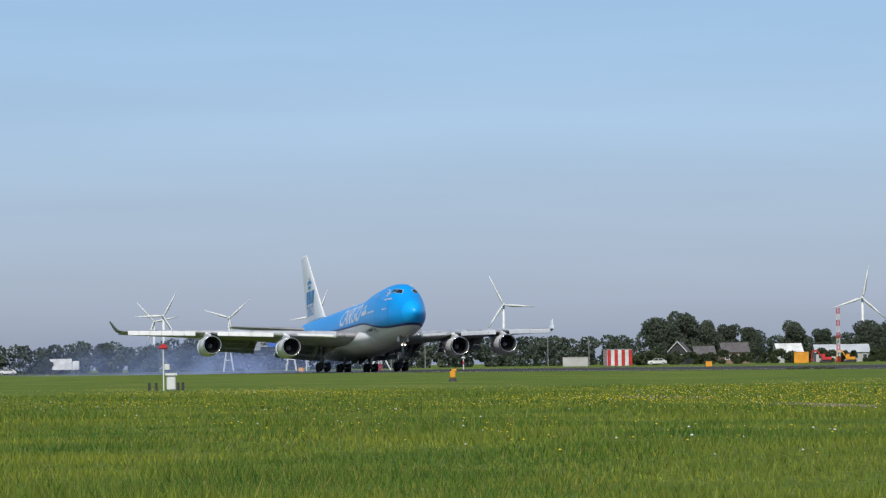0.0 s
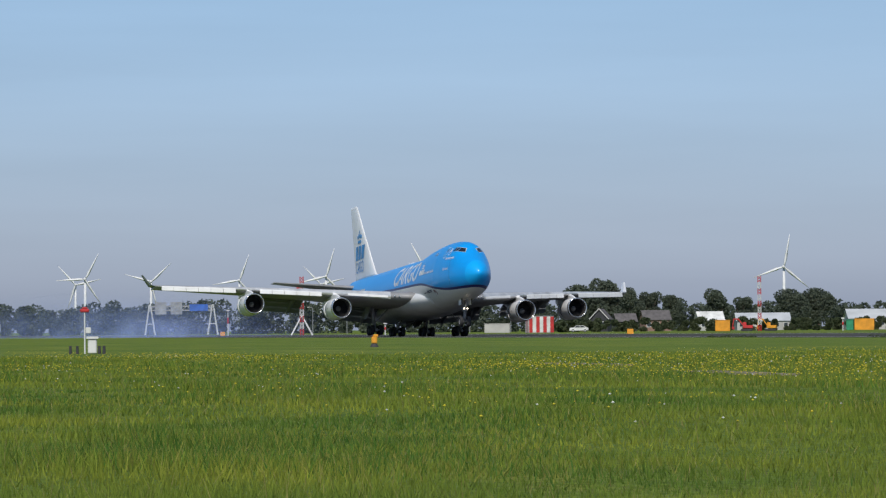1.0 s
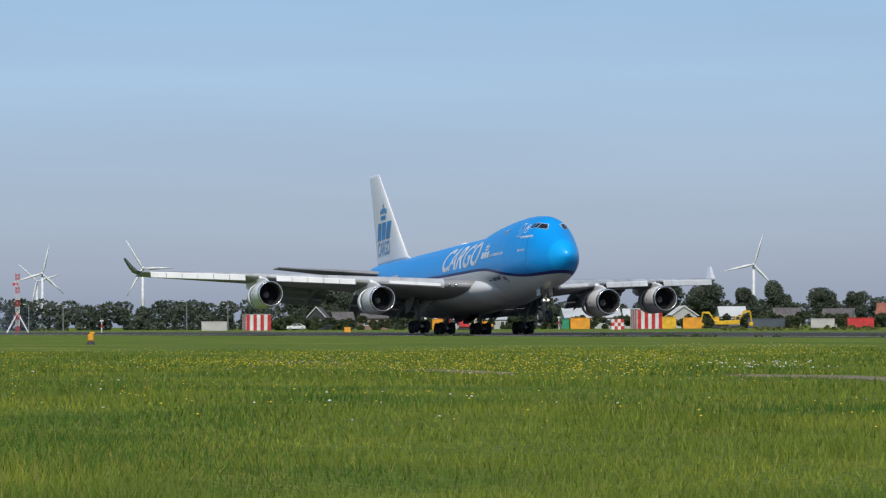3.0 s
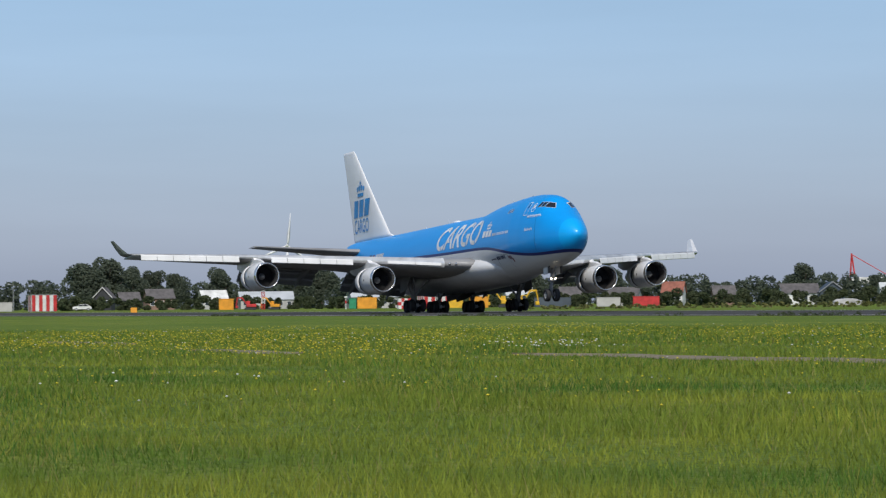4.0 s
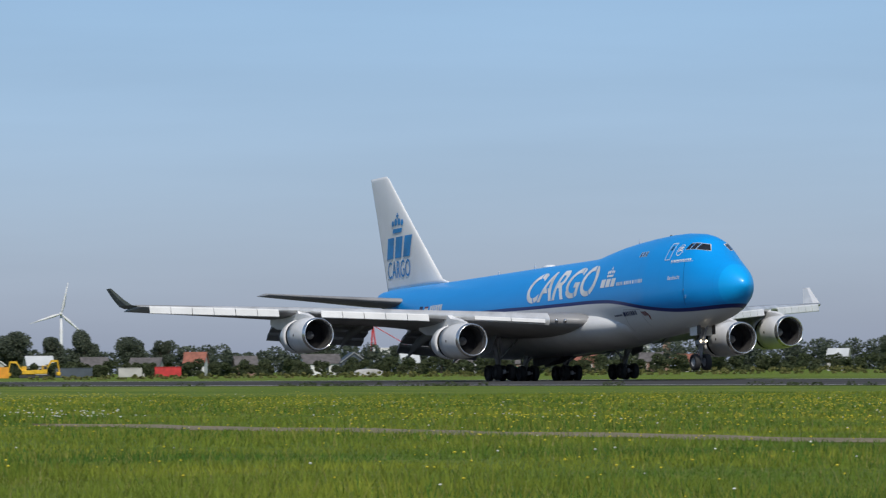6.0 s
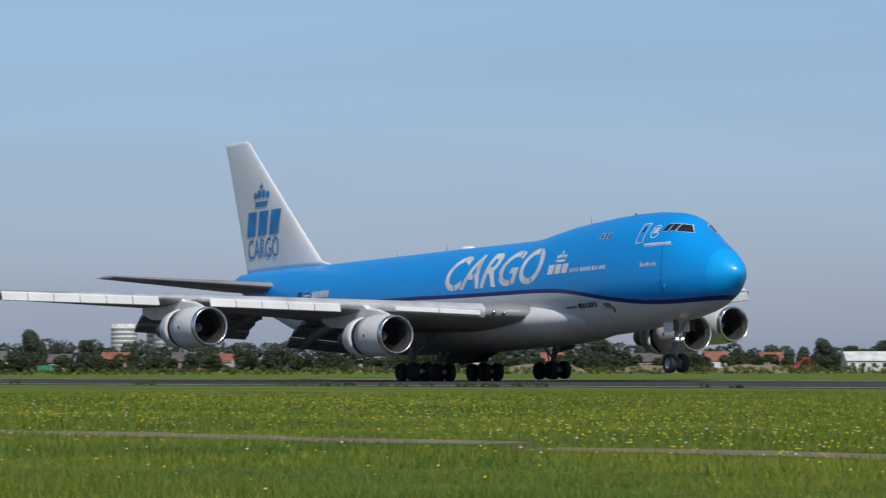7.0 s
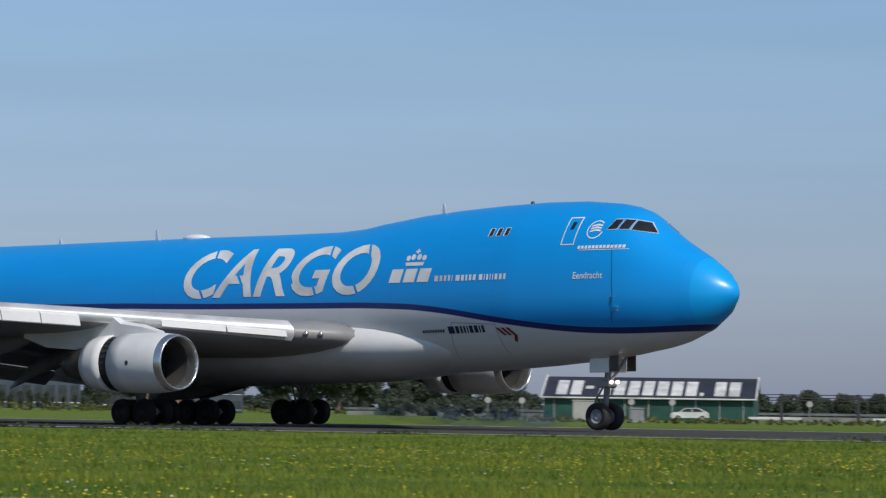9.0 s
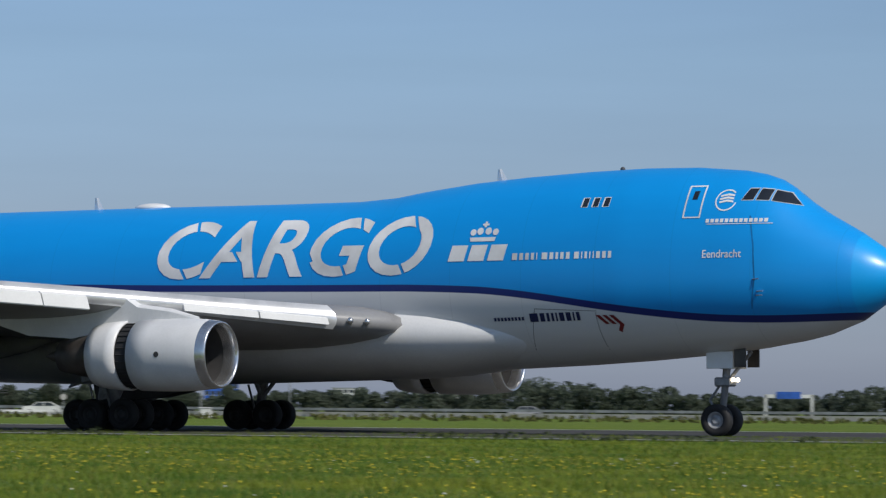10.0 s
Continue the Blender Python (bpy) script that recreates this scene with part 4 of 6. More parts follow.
def strewn(n, x0, x1, y0, y1, seed, clump=0.0):
    r = np.random.default_rng(seed)
    x, y = r.uniform(x0, x1, n * 3), r.uniform(y0, y1, n * 3)
    keep = np.sin(x * 0.13 + 2 * np.sin(y * 0.21)) + np.sin(y * 0.6 + np.sin(x * 0.31)) + r.normal(0, 0.5, n * 3) > clump
    x, y = x[keep][:n], y[keep][:n]
    return np.stack([x, y, r.uniform(0.12, 0.28, len(x))], 1)


flowers("yellow_flowers", strewn(2200, -150, -50, 14, 30, 3, 0.4), 0.014, M_YELLOW, "small yellow flowers scattered in the meadow")
flowers("yellow_flowers", strewn(9500, -125, 10, 24, 64, 13, 0.0), 0.0165, M_YELLOW, "small yellow flowers scattered in the meadow")
flowers("yellow_flowers", strewn(420, -110, 0, 9, 24, 4, 0.2), 0.014, M_YELLOW, "small yellow flowers in the near grass")
flowers("white_flowers", strewn(320, -130, 0, 9, 36, 5, 0.2), 0.015, M_PETAL, "small white flowers in the near grass")
flowers("white_flowers", strewn(230, -70.2, -67.4, 30.4, 32.4, 6, -0.6), 0.02, M_PETAL, "dense patch of white flowers in the meadow")
flowers("white_flowers", strewn(420, -130, 5, 24, 60, 8, 0.5), 0.017, M_PETAL, "white flowers scattered in the meadow")

M_SOIL = mat("dry_soil", (0.21, 0.17, 0.11), 0.9, vary=0.25, scale=1.0, fine=20, tint=(0.16, 0.14, 0.08), bump=0.4)
for k, (x0, x1, y, w) in enumerate(((-78, -71, 27.2, 0.8), (-66, -38, 29.6, 1.0), (-36, -12, 28.2, 0.7), (-100, -92, 31.0, 0.6))):
    bm = bmesh.new()
    n = 30
    lo, hi = [], []
    for i in range(n + 1):
        x = x0 + (x1 - x0) * i / n
        t = math.sin(math.pi * i / n) ** 0.5 * w / 2
        wob = 0.25 * math.sin(x * 0.8 + k)
        lo.append(bm.verts.new((x, y + wob - t * (0.7 + 0.4 * math.sin(x * 2.1)), 0.006)))
        hi.append(bm.verts.new((x, y + wob + t * (0.7 + 0.4 * math.sin(x * 1.7 + 1)), 0.05)))
    for i in range(n):
        bm.faces.new((lo[i], lo[i + 1], hi[i + 1], hi[i]))
    tagged(to_ob("soil_strip", bm, M_SOIL), "bare strip of dry pale soil in the grass", "soil", kind="structure")

# ---- foliage ----
M_LEAF = soft(mat("leaf_green", (0.116, 0.138, 0.100), 0.9, vary=0.2, scale=6.0, tint=(0.09, 0.112, 0.084), island=0.18), 0.45)
M_LEAF2 = soft(mat("leaf_olive", (0.085, 0.10, 0.052), 0.85, vary=0.2, scale=6.0, tint=(0.07, 0.092, 0.045), island=0.25), 0.45)
M_BARK = mat("bark", (0.13, 0.10, 0.075), 0.9, vary=0.2, scale=1.0, bump=0.4)
M_REED = soft(mat("rough_verge", (0.17, 0.165, 0.06), 0.8, vary=0.2, scale=5.0, tint=(0.09, 0.11, 0.035), island=0.3), 0.25)


def leaf_cloud(centres, radii, per, size, r):
    """Small leaf clumps over the skins of many overlapping lobes."""
    vs, fs = [], []
    for c, rad in zip(centres, radii):
        n = per
        u = r.normal(size=(n, 3))
        u /= np.linalg.norm(u, axis=1)[:, None]
        p = np.array(c) + u * np.array(rad) * (r.uniform(0.35, 1.0, n) ** 0.4)[:, None]
        a, b = r.normal(size=(n, 3)), r.normal(size=(n, 3))
        a /= np.linalg.norm(a, axis=1)[:, None]
        b /= np.linalg.norm(b, axis=1)[:, None]
        s = size * r.uniform(0.6, 1.4, n)[:, None]
        base = len(vs)
        q = np.stack([p - a * s, p + b * s, p + a * s, p - b * s], 1).reshape(-1, 3)
        vs += q.tolist()
        fs += [(base + 4 * i, base + 4 * i + 1, base + 4 * i + 2, base + 4 * i + 3) for i in range(n)]
    return vs, fs


def build_tree(seed, height, width, tall=False, material=None):
    r = np.random.default_rng(seed)
    tree = thing("tree", "dark green broadleaf tree with a rounded uneven crown", "tree", group="trees beyond the runway")
    bm = tube((0, 0, 0), (0, 0, height * 0.45), height * 0.035, height * 0.022, 8)
    for k in range(5):
        a = k * 1.3 + seed
        tube((0, 0, height * (0.25 + 0.05 * k)), (math.cos(a) * width * 0.3, math.sin(a) * width * 0.3, height * (0.5 + 0.07 * k)), height * 0.015, height * 0.006, 6, bm)
    part("trunk", bm, M_BARK, tree, "grey-brown trunk and limbs")
    cs, rs = [], []
    for k in range(24):
        a, q = r.uniform(0, 2 * math.pi), r.uniform(0, 0.36) * width
        z = height * r.uniform(0.3 if not tall else 0.15, 0.86)
        shrink = 1.0 - 0.5 * max(0, z / height - 0.6) / 0.3
        cs.append((math.cos(a) * q * shrink, math.sin(a) * q * shrink, z))
        rr = width * r.uniform(0.16, 0.27)
        rs.append((rr, rr, min(rr, height * 0.16)))
    vs, fs = leaf_cloud(cs, rs, 420, height * 0.021, r)
    me = bpy.data.meshes.new("crown")
    me.from_pydata(vs, [], fs)
    me.materials.append(material or M_LEAF)
    ob = new("crown", me)
    ob.parent = tree
    return tree


TREES = [build_tree(11, 10.0, 8.0), build_tree(12, 10.0, 7.0), build_tree(13, 10.0, 9.5), build_tree(14, 10.0, 4.2, True)]
TREES[0].matrix_basis = at(-71.56, 1010) @ Matrix.Scale(1.15, 4)
TREES[1].matrix_basis = at(-70.95, 1005) @ Matrix.Scale(0.95, 4)
TREES[2].matrix_basis = at(-69.2, 1000) @ Matrix.Scale(1.05, 4)
TREES[3].matrix_basis = at(-43.07, 790) @ Matrix.Scale(0.62, 4)


def plant(k, az, d, height, turn):
    copy_thing(TREES[k], at(az, d, turn) @ Matrix.Scale(height / 10.0, 4))


plant(2, -72.25, 1015, 11.6, 15); plant(0, -71.9, 1020, 12.2, 65); plant(1, -71.25, 1015, 11.0, 115); plant(0, -70.3, 1000, 9.5, 40); plant(1, -69.9, 1010, 9.3, 80); plant(2, -68.8, 1005, 10.2, 10); plant(0, -66.84, 980, 10.8, 100)
plant(2, -66.3, 985, 11, 200); plant(1, -65.75, 990, 11, 30); plant(0, -65.3, 980, 10.5, 10); plant(2, -64.6, 980, 9.5, 77)
plant(1, -64.1, 985, 9.8, 120); plant(0, -61.75, 1000, 9.4, 150); plant(2, -60.05, 1100, 10.2, 44); plant(1, -60.7, 1000, 8, 4)
plant(0, -59.2, 1000, 9.6, 14); plant(1, -58.4, 1000, 8.8, 54); plant(2, -53.47, 1000, 8.6, 94); plant(0, -50.87, 900, 7, 94)
plant(0, -47.62, 880, 6.6, 31); plant(1, -47.21, 880, 6.2, 61); plant(2, -46.71, 880, 6.6, 91); plant(0, -46.22, 880, 6.3, 121); plant(1, -45.89, 880, 6.9, 151)
for i in range(8):
    plant(3, -42.92 + 0.13 * i, 795, 5.6 + 0.7 * ((i * 7) % 3) / 2, 40 * i)
for i in range(11):
    plant(3, -42.72 + 0.16 * i, 700, 3.6 + 0.9 * ((i * 5) % 4) / 3, 60 * i)
plant(2, -41.27, 640, 7.2, 20); plant(0, -40.67, 650, 9.8, 70); plant(2, -40.27, 655, 10.2, 130); plant(1, -39.77, 650, 10.6, 210); plant(2, -39.27, 650, 10.4, 260); plant(0, -38.67, 640, 11.2, 300)
plant(2, -38.17, 605, 11.8, 33); plant(0, -37.77, 600, 13.2, 63); plant(1, -37.42, 604, 12.4, 99); plant(1, -36.92, 570, 6.9, 9); plant(0, -36.47, 575, 7.6, 129); plant(2, -35.97, 570, 6.4, 9)
plant(1, -35.47, 560, 6.0, 55); plant(0, -35.17, 560, 5.6, 155)
for i, (az, hh) in enumerate(((-32.57, 5.6), (-31.77, 4.8), (-30.87, 6.2), (-30.37, 5.2), (-29.87, 6.4), (-29.27, 6.2), (-28.77, 5.7), (-28.07, 6.0), (-27.37, 5.2), (-26.67, 5.6), (-25.97, 5.0))):
    plant(i % 3, az, 900, hh, 37 * i)
copy_thing(TREES[0], at(-81.23, 800) @ Matrix.Scale(0.34, 4))


def belt(name, az0, az1, d, heights, label, seed, material, per=190, spacing=5.0, size=0.42):
    """A far wood as one body of foliage; heights: bearing, top."""
    r = np.random.default_rng(seed)
    cs, rs = [], []
    n = int(radians(az1 - az0) * d / spacing)
    for i in range(n):
        for row in range(2):
            az = az0 + (az1 - az0) * (i + r.uniform(-0.4, 0.4)) / n
            top = float(np.interp(az, [a for a, _ in heights], [q for _, q in heights])) * r.uniform(0.72, 1.06)
            x, y = polar(az, d + row * 18 + r.uniform(-6, 6))
            for lv in range(3):
                rr = r.uniform(0.7, 1.15) * top * 0.3
                cs.append((x + r.normal(0, 1.2), y + r.normal(0, 1.2), top * (0.16 + 0.29 * lv)))
                rs.append((rr * 1.15, rr * 1.15, top * 0.24))
    vs, fs = leaf_cloud(cs, rs, per, size, r)
    return tagged(from_arrays(name, vs, fs, material), label, "trees", kind="stuff")


belt("far_wood", -84, -66, 1080, ((-84, 7), (-81.8, 8), (-77.5, 10.4), (-76.5, 8.8), (-75.6, 8.6), (-73.5, 8.6), (-72.5, 9.4), (-71.5, 9.8), (-70, 8.5), (-66, 7)), "dark continuous belt of far trees", 21, M_LEAF)
belt("far_wood", -66.5, -34.17, 1250, ((-66.5, 9), (-61, 10), (-56.5, 10.5), (-50.87, 9.5), (-47.67, 8), (-44.17, 5.5), (-41.17, 6), (-34.17, 6.5)), "dark continuous belt of far trees", 22, M_LEAF)
belt("far_wood", -34.17, -15, 1150, ((-34.17, 5.5), (-31.17, 6.6), (-28.17, 7), (-26.67, 6), (-23.17, 8), (-22.07, 11), (-21.27, 9), (-20.17, 8), (-19.0, 6), (-18.17, 6), (-17.17, 9), (-15, 9)), "dark continuous belt of far trees", 23, M_LEAF, spacing=3.2)
belt("garden_trees", -72.5, -44.17, 860, ((-72.5, 3.2), (-68, 3.0), (-64, 3.9), (-57, 4.2), (-48.17, 3.8), (-44.17, 2.6)), "mixed garden trees among the houses", 24, M_LEAF2, spacing=3.8, size=0.26)
belt("rough_verge", -66, -36.17, 560, ((-66, 0.6), (-60, 0.9), (-50.17, 1.3), (-44.17, 1.4), (-36.17, 0.9)), "rough brown-green verge of shrubs and reeds", 25, M_REED, spacing=1.6, per=22, size=0.16)
belt("rough_verge", -36.17, -15, 330, ((-36.17, 0.6), (-31.17, 0.45), (-22.17, 0.6), (-15, 0.5)), "rough brown-green verge of shrubs and reeds", 26, M_REED, spacing=1.0, per=18, size=0.12)
belt("hedge", -36.97, -34.77, 520, ((-36.97, 2.6), (-34.77, 2.2)), "dark green hedge beside the road", 27, M_LEAF, spacing=1.5, size=0.2)

# rank tufts along the paved edge, with gaps
r = np.random.default_rng(31)
cs, rs = [], []
for x in np.arange(-330, 10, 1.1):
    if math.sin(x * 0.11) + math.sin(x * 0.37 + 1) + r.normal(0, 0.7) > 0.5:
        w = r.uniform(0.3, 1.1)
        cs.append((x, RW0 - r.uniform(0.1, 0.9), 0.06))
        rs.append((w, 0.3, r.uniform(0.08, 0.24)))
vs, fs = leaf_cloud(cs, rs, 60, 0.06, r)
tagged(from_arrays("edge_tufts", vs, fs, M_LEAF2), "rank green tufts along the runway edge", "grass", kind="stuff")

# ---- wind turbines ----
M_TURBINE = mat("turbine_white", (0.78, 0.79, 0.80), 0.45, vary=0.05, scale=10.0)


def build_turbine(hub, radius):
    t = thing("wind_turbine", "white three-bladed wind turbine turning beyond the trees", "wind turbine", group="wind turbines on the horizon")
    part("tower", tube((0, 0, 0), (0, 0, hub), hub * 0.034, hub * 0.02, 16), M_TURBINE, t, smooth=True)
    part("nacelle", box(-1.3, 1.3, -2.2, 4.2, hub - 0.9, hub + 1.5, 0.5), M_TURBINE, t)
    bm = bmesh.new()
    bmesh.ops.create_uvsphere(bm, u_segments=12, v_segments=8, radius=1.2)
    rotor = part("rotor", bm, M_TURBINE, t, "white hub with three blades", smooth=True)
    rotor.location = (0, -3.2, hub)
    for k in range(3):
        rr = []
        for f, c, th in ((0.03, 0.5, 0.5), (0.1, 0.8, 0.5), (0.25, 1.25, 0.3), (0.6, 0.75, 0.18), (1.0, 0.22, 0.06)):
            rr.append([(c * 1.2, 0, f * radius), (0, th, f * radius), (-c * 0.8, 0, f * radius), (0, -th, f * radius)])
        bm = loft(rr)
        bmesh.ops.rotate(bm, verts=bm.verts, cent=(0, 0, 0), matrix=Matrix.Rotation(radians(120 * k), 3, "Y"))
        part("blade", bm, M_TURBINE, rotor, smooth=True)
    return t, rotor


ROTORS = []
T0, R0 = build_turbine(50.0, 27.0)
for az, d, hub, phase in ((-79.52, 3400, 46.4, 26), (-79.66, 3450, 45.5, 76), (-78.56, 3300, 45.8, 45), (-77.27, 3300, 46.6, 19), (-76.0, 3300, 49.5, 15), (-76.08, 3500, 45.0, 75), (-74.54, 3300, 54, 91),
                          (-69.3, 3100, 51.5, 9), (-65.6, 3100, 51.5, 19), (-45.79, 3900, 38.5, 90), (-43.81, 3700, 32, 50), (-41.67, 3500, 41, 70), (-34.19, 3500, 27, 100), (-32.57, 3500, 27, 100)):
    s = hub / 50.0
    m = at(az, d) @ Matrix.Scale(max(s, 0.6 if d > 3450 else 0.9), 4)
    if ROTORS:
        t = copy_thing(T0, m)
        rotor = [c for c in t.children if c.name.startswith("rotor")][0]
    else:
        T0.matrix_basis, rotor = m, R0
    if s < 0.85:
        (t if ROTORS else T0).location.z = hub - 50.0 * max(s, 0.6 if d > 3450 else 0.9)
    if az > -50:
        rotor.scale = (0.5, 0.5, 0.5)  # a smaller model with short blades
    ROTORS.append((rotor, phase))

# ---- buildings and airfield gear ----
M_RED = mat("signal_red", (0.52, 0.03, 0.03), 0.55, vary=0.12, scale=1.0)
M_WHITE = mat("white_paint", (0.68, 0.68, 0.66), 0.6, vary=0.1, scale=2.0)
M_ORANGE = mat("orange_paint", (0.75, 0.32, 0.02), 0.5, vary=0.12, scale=1.5)
M_YPAINT = mat("machine_yellow", (0.72, 0.42, 0.02), 0.5, vary=0.15, scale=1.0)
M_BRICK = mat("brown_brick", (0.26, 0.16, 0.12), 0.85, vary=0.2, scale=1.0, tint=(0.19, 0.12, 0.09))
M_TILE = mat("grey_roof_tiles", (0.12, 0.11, 0.11), 0.8, vary=0.2, scale=1.0)
M_REDTILE = mat("red_roof_tiles", (0.30, 0.11, 0.075), 0.8, vary=0.2, scale=1.0)
M_BLACKWOOD = mat("black_boards", (0.04, 0.04, 0.045), 0.7, vary=0.2, scale=1.0)
M_PANE = mat("window_pane", (0.05, 0.06, 0.07), 0.15, vary=0.1, scale=1.0)
M_SHEET = mat("pale_sheet_roof", (0.50, 0.52, 0.53), 0.5, vary=0.1, scale=3.0, tint=(0.40, 0.42, 0.43))
M_BLUEGREY = mat("blue_grey_cladding", (0.06, 0.078, 0.10), 0.55, vary=0.1, scale=3.0)
M_DARKGREEN = mat("dark_green_cladding", (0.02, 0.085, 0.065), 0.55, vary=0.12, scale=2.0)
M_CONCRETE = mat("pale_concrete", (0.45, 0.44, 0.42), 0.8, vary=0.12, scale=4.0)
M_GREYPAINT = mat("grey_metal_paint", (0.30, 0.31, 0.32), 0.5, vary=0.1, scale=1.0)
M_BLUE = mat("blue_sign_paint", (0.03, 0.12, 0.5), 0.5, vary=0.1, scale=1.0)
M_GREENP = mat("green_plastic", (0.02, 0.25, 0.12), 0.6, vary=0.1, scale=1.0)
M_SLATE = mat("solar_slate_roof", (0.035, 0.035, 0.045), 0.45, vary=0.2, scale=2.0)


def house(az, d, w, h, wall, roof, label, turn=15.0, depth=None, ridge_across=True, category="house"):
    """Gabled house: walls, roof with eaves, windows and door."""
    t = thing("house", label, category, at(az, d, turn))
    depth = depth or w * 0.7
    e = h * 0.55
    bm = box(-w / 2, w / 2, 0, depth, 0, e)
    part("wall", bm, wall, t)
    rr = []
    if ridge_across:
        for x in (-w / 2 - 0.3, w / 2 + 0.3):
            rr.append([(x, -0.35, e - 0.1), (x, depth / 2, h), (x, depth + 0.35, e - 0.1), (x, depth / 2, h - 0.25)])
        for x in (-w / 2, w / 2 - 0.12):
            part("gable", loft([[(x, 0, e), (x, depth, e), (x, depth / 2, h - 0.2)], [(x + 0.12, 0, e), (x + 0.12, depth, e), (x + 0.12, depth / 2, h - 0.2)]]), wall, t)
    else:
        for y in (-0.3, depth + 0.3):
            rr.append([(-w / 2 - 0.35, y, e - 0.1), (0, y, h), (w / 2 + 0.35, y, e - 0.1), (0, y, h - 0.25)])
        for y in (0, depth - 0.12):
            part("gable", loft([[(-w / 2, y, e), (w / 2, y, e), (0, y, h - 0.2)], [(-w / 2, y + 0.12, e), (w / 2, y + 0.12, e), (0, y + 0.12, h - 0.2)]]), wall, t)
        for s in (-1, 1):
            part("barge_board", loft([[(s * (w / 2 + 0.4), -0.36, e - 0.15), (s * (w / 2 + 0.4), -0.30, e - 0.15), (s * (w / 2 + 0.4), -0.30, e + 0.1), (s * (w / 2 + 0.4), -0.36, e + 0.1)], [(0, -0.36, h - 0.1), (0, -0.30, h - 0.1), (0, -0.30, h + 0.15), (0, -0.36, h + 0.15)]]), M_GREYPAINT if wall is M_BLUEGREY else M_WHITE, t, "white barge board")
    part("roof", loft(rr), roof, t)
    n = max(1, int(w / 2)) if wall is not M_BLUEGREY else 0
    for i in range(n):
        x = -w / 2 + (i + 0.5) * w / n
        win = part("window", box(x - 0.55, x + 0.55, -0.06, 0.02, e * 0.35, e * 0.8), M_WHITE, t, "white window frame")
        part("pane", box(x - 0.45, x + 0.45, -0.075, -0.062, e * 0.39, e * 0.76), M_PANE, win)
    return t


house(-72.0, 900, 4.0, 5.3, M_BLACKWOOD, M_TILE, "black wooden house with white gable boards", ridge_across=False, turn=-20)
house(-71.15, 930, 6.4, 5.0, M_BRICK, M_TILE, "brown brick house with a grey tiled roof")
house(-71.6, 960, 5.0, 4.4, M_BLACKWOOD, M_TILE, "dark house with a grey tiled roof among trees")
house(-70.36, 930, 6.0, 4.6, M_CONCRETE, M_WHITE, "white storage tent beyond the runway", category="tent")
house(-69.6, 960, 13.0, 4.3, M_CONCRETE, M_SHEET, "long white shed with a pale roof", category="shed", turn=5)
house(-67.95, 905, 13.0, 4.8, M_CONCRETE, M_SHEET, "long pale greenhouse shed with ribbed roof", category="shed", turn=8)
house(-67.3, 900, 6.0, 4.6, M_CONCRETE, M_SHEET, "white shed with a pale roof", category="shed", turn=8)
house(-66.62, 900, 6.1, 5.2, M_CONCRETE, M_WHITE, "white house with a low gable", ridge_across=False)
for az, w, h, wa, ro, lb in ((-65.9, 6, 5.0, M_CONCRETE, M_SHEET, "pale house between trees"), (-65.1, 6, 4.6, M_WHITE, M_TILE, "white house between trees"), (-64.4, 7, 4.4, M_CONCRETE, M_TILE, "pale long house between trees"), (-63.67, 4.8, 5.6, M_WHITE, M_REDTILE, "white house with a red tiled roof"),
                             (-62.9, 5, 4.6, M_BRICK, M_TILE, "brick house between trees"), (-61.79, 8.5, 4.9, M_WHITE, M_TILE, "white house with a dark roof"), (-60.5, 4, 5.0, M_CONCRETE, M_SHEET, "pale house with a tall roof"), (-59.7, 5, 4.9, M_WHITE, M_TILE, "white house with a dark roof"), (-58.8, 5, 4.2, M_BRICK, M_TILE, "brick house between trees"),
                             (-58.0, 6, 4.6, M_BRICK, M_REDTILE, "brick house with a red tiled roof"), (-57.0, 5, 4.6, M_BRICK, M_TILE, "brick house between trees"), (-56.46, 5.2, 4.2, M_WHITE, M_REDTILE, "white house with a red tiled roof"), (-54.27, 4.6, 5.2, M_CONCRETE, M_SHEET, "cream house with a pale roof"), (-52.77, 6, 4.4, M_WHITE, M_TILE, "white house with a dark roof"), (-51.57, 5, 4.4, M_BRICK, M_REDTILE, "brick house with a red tiled roof"),
                             (-50.17, 7, 4.2, M_BRICK, M_TILE, "long brick house between trees"), (-49.17, 5, 4.6, M_WHITE, M_REDTILE, "white house with a red tiled roof"), (-48.37, 5, 4.4, M_BRICK, M_REDTILE, "brick house with a red tiled roof"), (-46.97, 9, 4.2, M_WHITE, M_WHITE, "white house with a domed pale roof"), (-43.41, 4.9, 3.4, M_BRICK, M_REDTILE, "low house with a red tiled roof")):
    house(az, 900 if az < -48.17 else 820, w, h, wa, ro, lb, turn=12 if int(az * 10) % 2 else -14)
house(-61.33, 900, 5.8, 5.2, M_BLUEGREY, M_BLUEGREY, "dark blue-grey gabled shed", ridge_across=False, category="shed")
house(-44.83, 800, 10.7, 4.6, M_BLUEGREY, M_BLUEGREY, "dark blue-grey gabled shed", turn=0, ridge_across=False, category="shed")
house(-44.06, 780, 11.0, 4.9, M_BLUEGREY, M_BLUEGREY, "large dark blue-grey gabled shed", turn=0, ridge_across=False, category="shed")
house(-43.22, 770, 5.8, 3.2, M_BLUEGREY, M_BLUEGREY, "small dark blue-grey shed", turn=0, ridge_across=False, category="shed")


